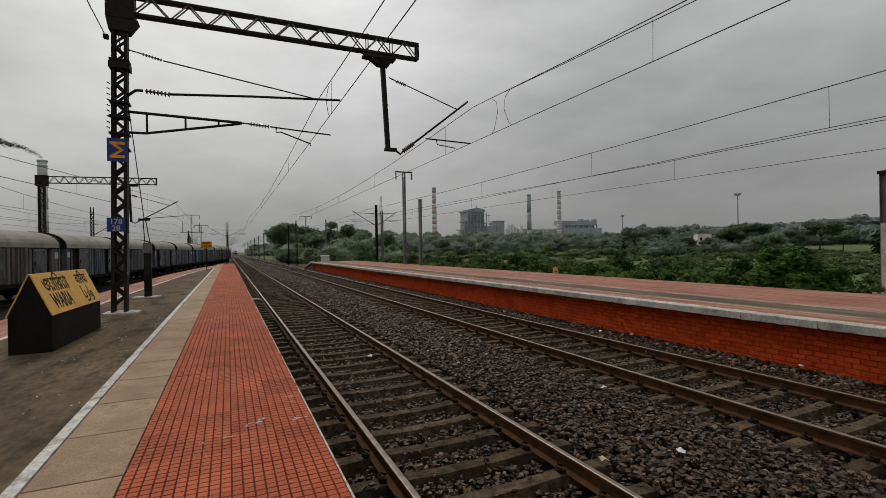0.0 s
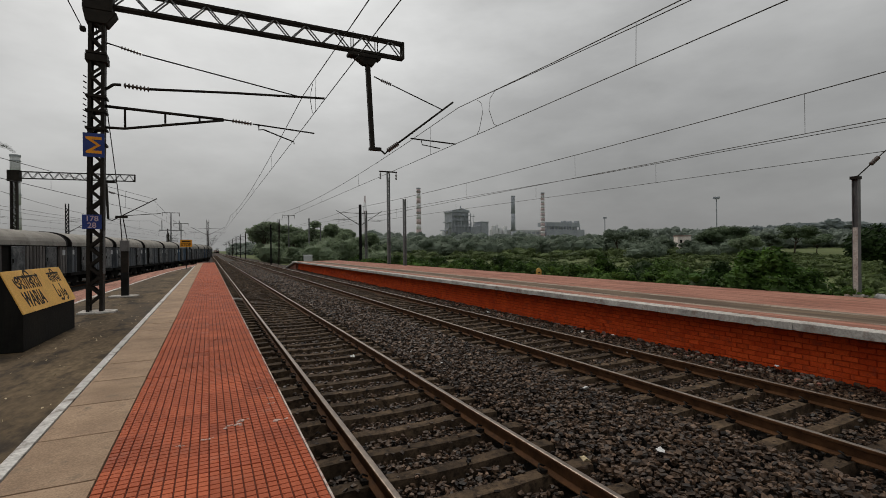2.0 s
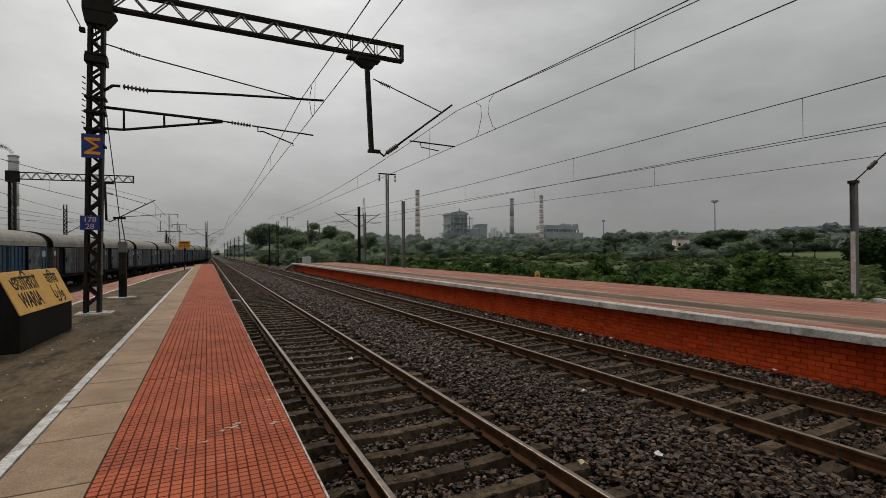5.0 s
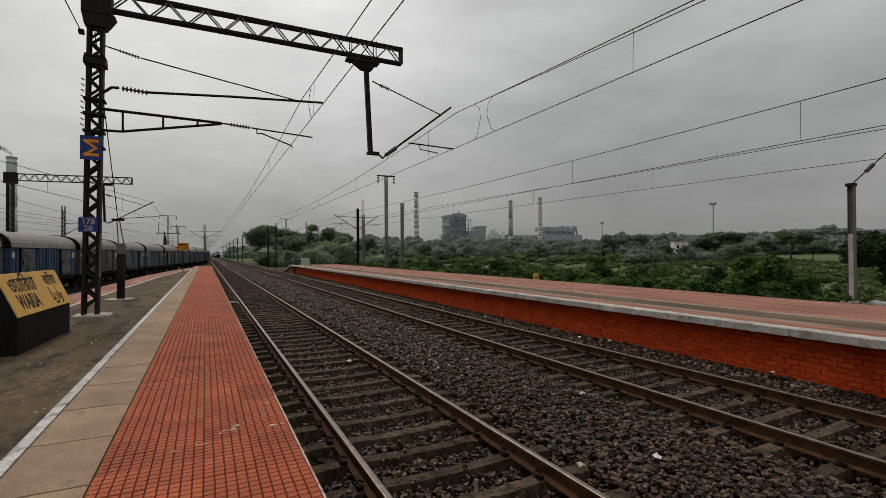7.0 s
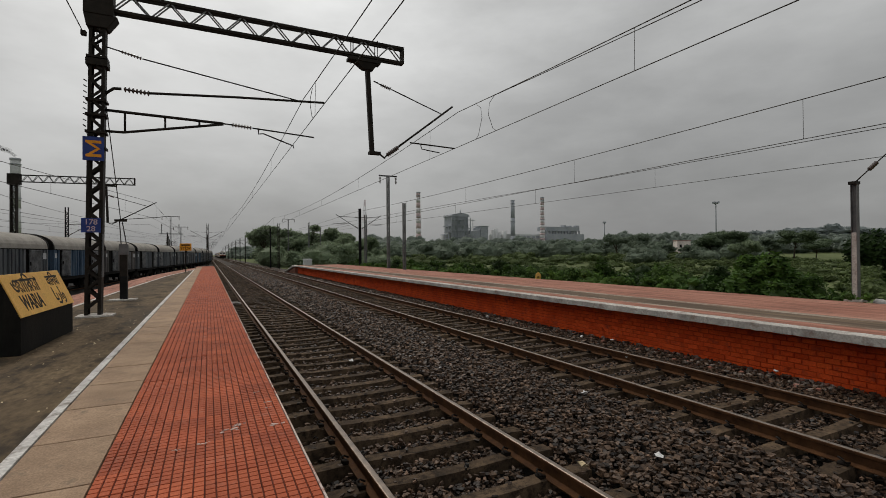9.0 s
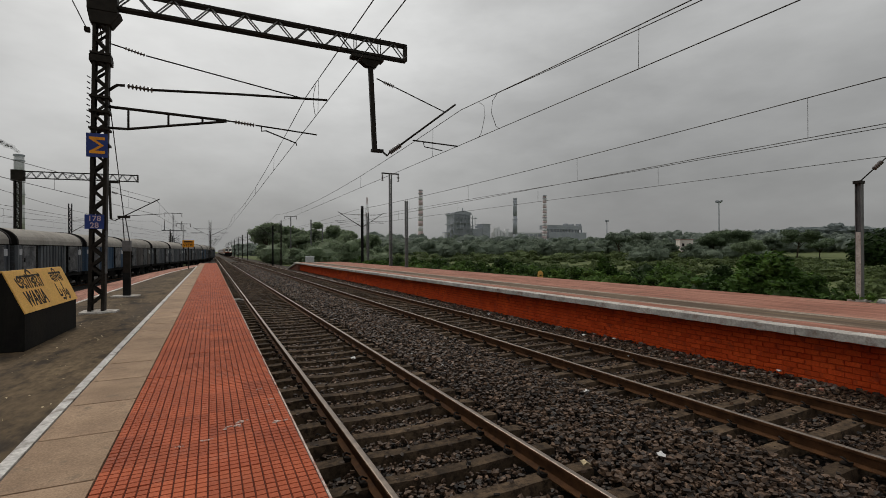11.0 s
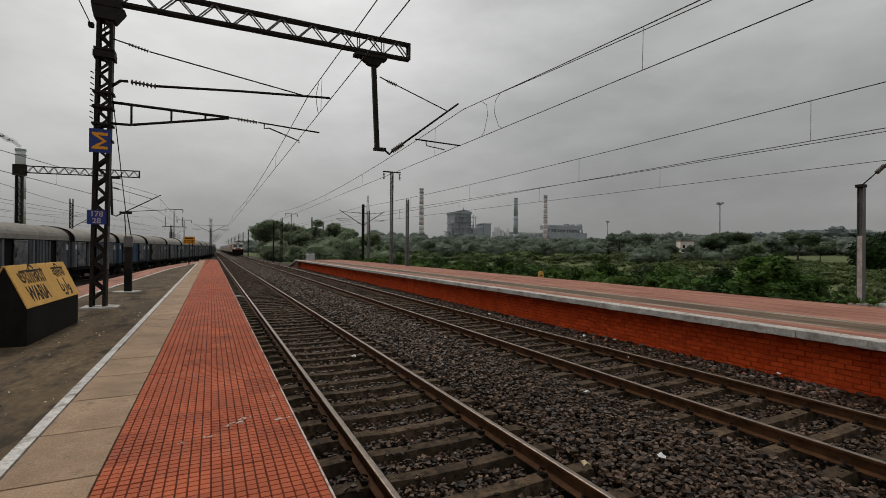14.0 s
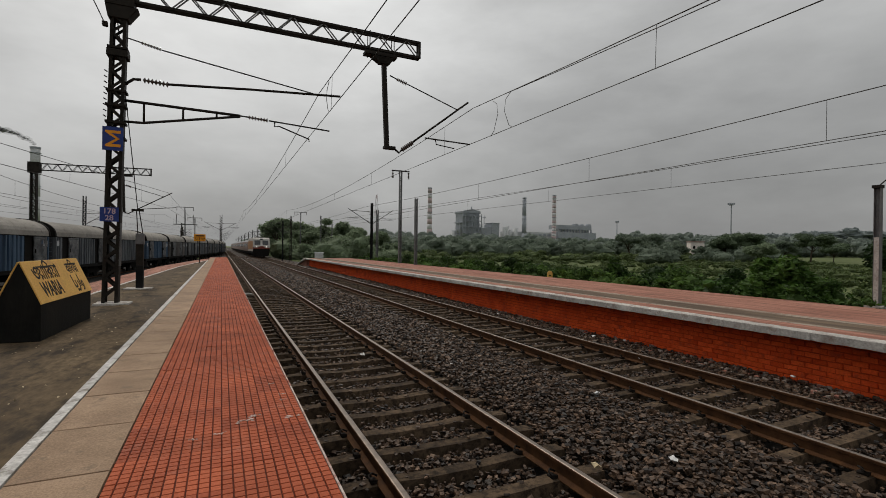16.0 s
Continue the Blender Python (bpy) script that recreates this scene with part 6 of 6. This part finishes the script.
def rubble():
    """Chips of brick, mortar and paper swept against the foot of the far platform's wall."""
    rng = random.Random(77)
    g = Geo()
    for i in range(420):
        x, y = 10.05 - 0.75 * rng.random() ** 1.6, 4.5 + 30 * rng.random() ** 1.5
        s = rng.uniform(0.012, 0.038)
        c = [(x + sx * s * rng.uniform(0.5, 1.4), y + sy * s * rng.uniform(0.5, 1.4), -0.235 + sz * s * rng.uniform(0.4, 1.0)) for sz in (-1, 1) for sx, sy in ((-1, -1), (1, -1), (1, 1), (-1, 1))]
        g.hexa(c, rng.choice((0, 0, 0, 1)))
    tagged(part("rubble", g, [RUBBLE_PALE, RUBBLE_PINK]), "pale and reddish rubble along the foot of the wall", "rubble", "", "stuff")


def litter():
    """Bits of paper and plastic on the ballast."""
    rnd = random.Random(17)
    spots = ((5.44, 5.9, 0.06), (4.51, 3.72, 0.065), (3.60, 3.93, 0.07), (9.05, 9.9, 0.06), (9.35, 9.1, 0.06), (8.12, 7.5, 0.04), (9.6, 5.3, 0.05), (4.03, 9.85, 0.035), (2.73, 9.95, 0.07), (4.17, 8.6, 0.03), (8.9, 14.5, 0.07))
    for i, (x, y, s) in enumerate(spots):
        g = Geo()
        s *= 1.05
        n = 7
        g.v.append((0, 0, s * 0.7))
        for j in range(n):
            a = j * 6.283 / n
            g.v.append((math.cos(a) * s * rnd.uniform(0.6, 1.1), math.sin(a) * s * rnd.uniform(0.6, 1.1), rnd.uniform(0.0, s * 0.6) + (s * 0.35 if j % 2 else 0)))
        for j in range(n):
            g.face([0, 1 + j, 1 + (j + 1) % n])
        g.v.append((0, 0, -s * 0.1))
        for j in range(n):
            g.face([n + 1, 1 + (j + 1) % n, 1 + j])
        o = tagged(part("litter", g, LITTER_TAN if i == 2 else LITTER_WHITE), "crumpled scrap of pale paper on the ballast", "litter", "litter on the ballast")
        o.matrix_basis = pose(x, y, -0.10)


def paint_marks():
    """Splashes of white paint on the red tiles."""
    rnd = random.Random(12)
    p = bpy.data.objects["platform_near"]
    for x, y, s in ((0.19, 4.17, 0.055), (0.26, 4.26, 0.045), (0.54, 4.15, 0.055), (0.52, 4.79, 0.025), (0.51, 4.62, 0.022), (-0.02, 3.97, 0.03), (-0.19, 3.92, 0.02), (0.45, 5.2, 0.02)):
        for k in range(9):
            cx, cy, r = x + rnd.uniform(-s, s) * 1.5, y + rnd.uniform(-s, s) * 0.6, s * rnd.uniform(0.12, 0.38)
            a = [(cx + math.cos(j * 0.785) * r * rnd.uniform(0.8, 1.2), cy + math.sin(j * 0.785) * r * rnd.uniform(0.45, 0.75)) for j in range(8)]
            if max(u for u, v in a) < EDGE_L:
                part("paint_splash", Geo().prism(a, "z", PT - 0.004, PT + 0.0022 + 0.0002 * k), SPLASH, p, "dried white paint splash")


def platform_debris():
    """Dry leaf bits, chips and paper crumbs on the bare concrete."""
    rng = np.random.default_rng(31)
    n = 260
    P = np.stack([rng.uniform(-4.2, LINE_L - 0.05, n), 2.5 + 14 * rng.uniform(0, 1, n) ** 1.4, np.full(n, PT + 0.006)], 1)
    V, F = leaves(P, 0.022, rng, 3.0)
    tagged(new("platform_debris", cloud_mesh("platform_debris", V, F, LITTER_TAN)), "dry leaf bits and pale crumbs on the concrete", "litter", "", "stuff")


def rail_bond():
    """A pale conduit from the platform to the first rail."""
    t = thing("conduit_pipe", pose(0, 24.3, -0.06), "pale conduit pipe lying beside the rail", "pipe")
    part("pipe", Geo().tube([(0.5, 0, 0.0), (1.2, 0.0, 0.01), (1.38, 0.1, -0.05)], 0.05, 8), COPING, t, "", True)


LITTER_WHITE = mat("litter_paper", (0.55, 0.55, 0.55), (0.70, 0.69, 0.67), 8, 0.8)
LITTER_TAN = mat("litter_card", (0.45, 0.36, 0.22), (0.58, 0.48, 0.32), 8, 0.8)
RUBBLE_PALE = mat("mortar_rubble", (0.16, 0.13, 0.11), (0.34, 0.29, 0.25), 8, 0.9)
RUBBLE_PINK = mat("pinkish_rubble", (0.26, 0.11, 0.08), (0.36, 0.18, 0.14), 8, 0.9)
SPLASH = mat("paint_splash", (0.42, 0.30, 0.26), (0.55, 0.42, 0.37), 20, 0.8)

# ---- the express on the second track ----
LOCO_WHITE = mat("locomotive_cream", (0.46, 0.44, 0.41), (0.54, 0.51, 0.47), 0.8, 0.5)
LOCO_RED = mat("locomotive_red", (0.16, 0.040, 0.028), (0.22, 0.055, 0.038), 0.8, 0.5)
LOCO_ORANGE = mat("locomotive_orange", (0.34, 0.155, 0.06), (0.40, 0.20, 0.085), 0.8, 0.5)
COACH = mat("coach_dust", (0.24, 0.17, 0.145), (0.30, 0.23, 0.195), 0.5, 0.6, c=(0.22, 0.16, 0.14), spot=0.0)
COACH_ROOF = mat("coach_roof", (0.24, 0.24, 0.24), (0.30, 0.30, 0.30), 0.5, 0.7)
GLASS = mat("dark_glass", (0.012, 0.014, 0.016), (0.02, 0.022, 0.025), 1, 0.15, coat=0.5)
LAMP_GLOW = glow("headlight_glow", (1.0, 0.93, 0.8), 0.8)


def make_loco():
    """Electric locomotive, its front at y = 0 facing the camera (towards -y)."""
    t = thing("locomotive", pose(0, 0, 0), "white and red electric locomotive with two dark windscreens", "locomotive")
    W = 1.55
    prof = [(0.0, 1.15), (0.0, 2.25), (0.55, 3.75), (0.9, 3.95), (19.1, 3.95), (19.5, 3.75), (20.0, 2.25), (20.0, 1.15)]
    part("body", Geo().prism(prof, "x", -W, W), LOCO_WHITE, t, "cream painted body", bevel=0.06)
    for s in (-1, 1):
        part("side_band", Geo().box(s * W if s > 0 else -W - 0.006, 1.2, 1.6, W + 0.006 if s > 0 else -W, 19.0, 3.3), LOCO_ORANGE, t, "orange side band")
        part("windscreen", Geo().hexa([(s * 0.75 - 0.55, 0.06, 2.5), (s * 0.75 + 0.55, 0.06, 2.5), (s * 0.75 + 0.55, 0.20, 2.5), (s * 0.75 - 0.55, 0.20, 2.5), (s * 0.75 - 0.55, 0.33, 3.4), (s * 0.75 + 0.55, 0.33, 3.4), (s * 0.75 + 0.55, 0.5, 3.4), (s * 0.75 - 0.55, 0.5, 3.4)]), GLASS, t, "dark windscreen", bevel=0.02)
        part("headlight", Geo().tube([(s * 0.95, -0.03, 2.12), (s * 0.95, 0.03, 2.12)], 0.10, 10), LAMP_GLOW, t)
        part("buffer", Geo().tube([(s * 0.98, -0.55, 1.08), (s * 0.98, -0.5, 1.08), (s * 0.98, -0.48, 1.08), (s * 0.98, 0.05, 1.08)], [0.24, 0.24, 0.11, 0.13], 10), BOGIE, t)
        part("handrail", Geo().tube([(s * 1.42, -0.05, 1.4), (s * 1.42, -0.05, 2.3)], 0.02, 6), STEEL, t)
    part("red_band", Geo().box(-W - 0.008, -0.008, 1.72, W + 0.008, 0.6, 1.98), LOCO_RED, t, "red band below the lamps")
    part("apron", Geo().box(-W - 0.009, -0.012, 0.95, W + 0.009, 0.5, 1.715), BOGIE, t, "grimy dark lower front")
    part("red_flash", Geo().hexa([(-0.7, -0.010, 1.982), (0.7, -0.010, 1.982), (0.7, 0.02, 1.982), (-0.7, 0.02, 1.982), (-0.3, -0.010, 2.24), (0.3, -0.010, 2.24), (0.3, 0.02, 2.24), (-0.3, 0.02, 2.24)]), LOCO_RED, t, "red flash on the nose")
    part("centre_lamp", Geo().box(-0.25, 0.36, 3.5, 0.25, 0.6, 3.78), GLASS, t)
    part("skirt", Geo().hexa([(-1.35, -0.1, 0.25), (1.35, -0.1, 0.25), (1.35, 0.1, 0.25), (-1.35, 0.1, 0.25), (-1.5, -0.02, 1.16), (1.5, -0.02, 1.16), (1.5, 0.2, 1.16), (-1.5, 0.2, 1.16)]), BOGIE, t, "black cowcatcher")
    part("underframe", Geo().box(-1.4, 0.3, 0.7, 1.4, 19.7, 1.15), BOGIE, t)
    for y in (3.2, 5.1, 7.0, 13.0, 14.9, 16.8):
        for s in (-1, 1):
            part("wheel", Geo().tube([(s * 0.86 - 0.07, y, 0.54), (s * 0.86 + 0.07, y, 0.54)], 0.54, 18), BOGIE, t)
    for y in (4.0, 15.5):
        pg = part("pantograph", Geo().box(-0.7, y - 0.6, 4.05, 0.7, y + 0.6, 4.15), STEEL, t)
        up = 5.56 if y > 10 else 4.5
        g = Geo()
        for s in (-0.4, 0.4):
            g.beam((s, y, 4.15), (s, y + 0.9, (4.15 + up) / 2), 0.05, 0.05)
            g.beam((s, y + 0.9, (4.15 + up) / 2), (s, y, up), 0.05, 0.05)
        part("pantograph_arm", g, STEEL, pg)
        part("collector_bar", Geo().box(-0.95, y - 0.12, up, 0.95, y + 0.12, up + 0.04), STEEL, pg)
    part("roof_gear", Geo().box(-0.6, 7.5, 3.95, 0.6, 12.5, 4.3), STEEL, t)
    return t


def make_coach():
    t = thing("passenger_coach", pose(0, 0, 0), "dusty reddish-brown passenger coach with dark windows", "coach", "coaches of the express")
    L = 22.8
    out = [(1.6, 1.05), (1.62, 2.4), (1.55, 3.3), (1.2, 3.75), (0.6, 3.98), (0, 4.03), (-0.6, 3.98), (-1.2, 3.75), (-1.55, 3.3), (-1.62, 2.4), (-1.6, 1.05)]
    part("body", Geo().prism(out[:3] + out[-3:], "y", 0, L), COACH, t)
    part("roof", Geo().prism(out[2:9], "y", 0, L), COACH_ROOF, t, "grey roof")
    part("underframe", Geo().box(-1.3, 0.2, 0.45, 1.3, L - 0.2, 1.05), BOGIE, t)
    g = Geo().box(-0.01, 0, 0, 0.01, 1.0, 0.75)
    me = g.mesh("window", GLASS)
    for s in (-1, 1):
        for i in range(11):
            o = part("window", me, None, t)
            o.location = (s * 1.625, 1.8 + i * 1.75, 2.1)
    for y in (2.6, 5.2, L - 5.2, L - 2.6):
        for s in (-1, 1):
            part("wheel", Geo().tube([(s * 0.86 - 0.06, y, 0.46), (s * 0.86 + 0.06, y, 0.46)], 0.46, 14), BOGIE, t)
    return t


def make_express():
    cars = [(make_loco(), 0.0)]
    c = make_coach()
    cars.append((c, 21.2))
    for i in range(1, 9):
        cars.append((copy_thing(c, pose(0, 0, 0)), 21.2 + 24.0 * i))
    return cars


def express_front(t):
    return 101.7 + 27.9 * (16 - t)

GRASS_GROUND = mat("grass_ground", (0.062, 0.085, 0.030), (0.125, 0.145, 0.058), 0.12, 0.95, fine=0.9, bump=0.4, c=(0.11, 0.10, 0.06), spot=0.0)
make_ground()
make_ballast()
make_track(T1, 4.70, "broad gauge track on concrete sleepers beside the platform")
make_track(T2, 4.70, "broad gauge track on concrete sleepers below the far platform")
near_gantry()
anchor_post()
wire_run("overhead_line", T1 + 0.03, -40, (-42, 13.5, 62, 112, 162, 212, 262, 330), 5.60, 6.48, "dark overhead line above the platform track", 330, 11.9)
wire_run("overhead_line", T2, -40, (-42, 13.5, 62, 112, 162, 212, 262, 330), 5.60, 6.72, "dark overhead line above the second track")
right_wires()
right_side_posts()
station_sign()
stop_board()
yard_things()
yard_wires()
siding_track()
sagging_line()
litter()
rubble()
platform_debris()
rail_bond()
make_far_things()
make_green()
make_near_platform()
paint_marks()
make_far_platform()
WAGONS = make_goods_train()
EXPRESS = make_express()


def motions():
    for ob, s in WAGONS:
        walk(ob, [(t, siding_pose(s + goods_shift(t))) for t in range(0, 17)])
    for ob, d in EXPRESS:
        walk(ob, [(t, pose(T2, express_front(t) + d, 0)) for t in (0, 4, 8, 12, 16)])


motions()
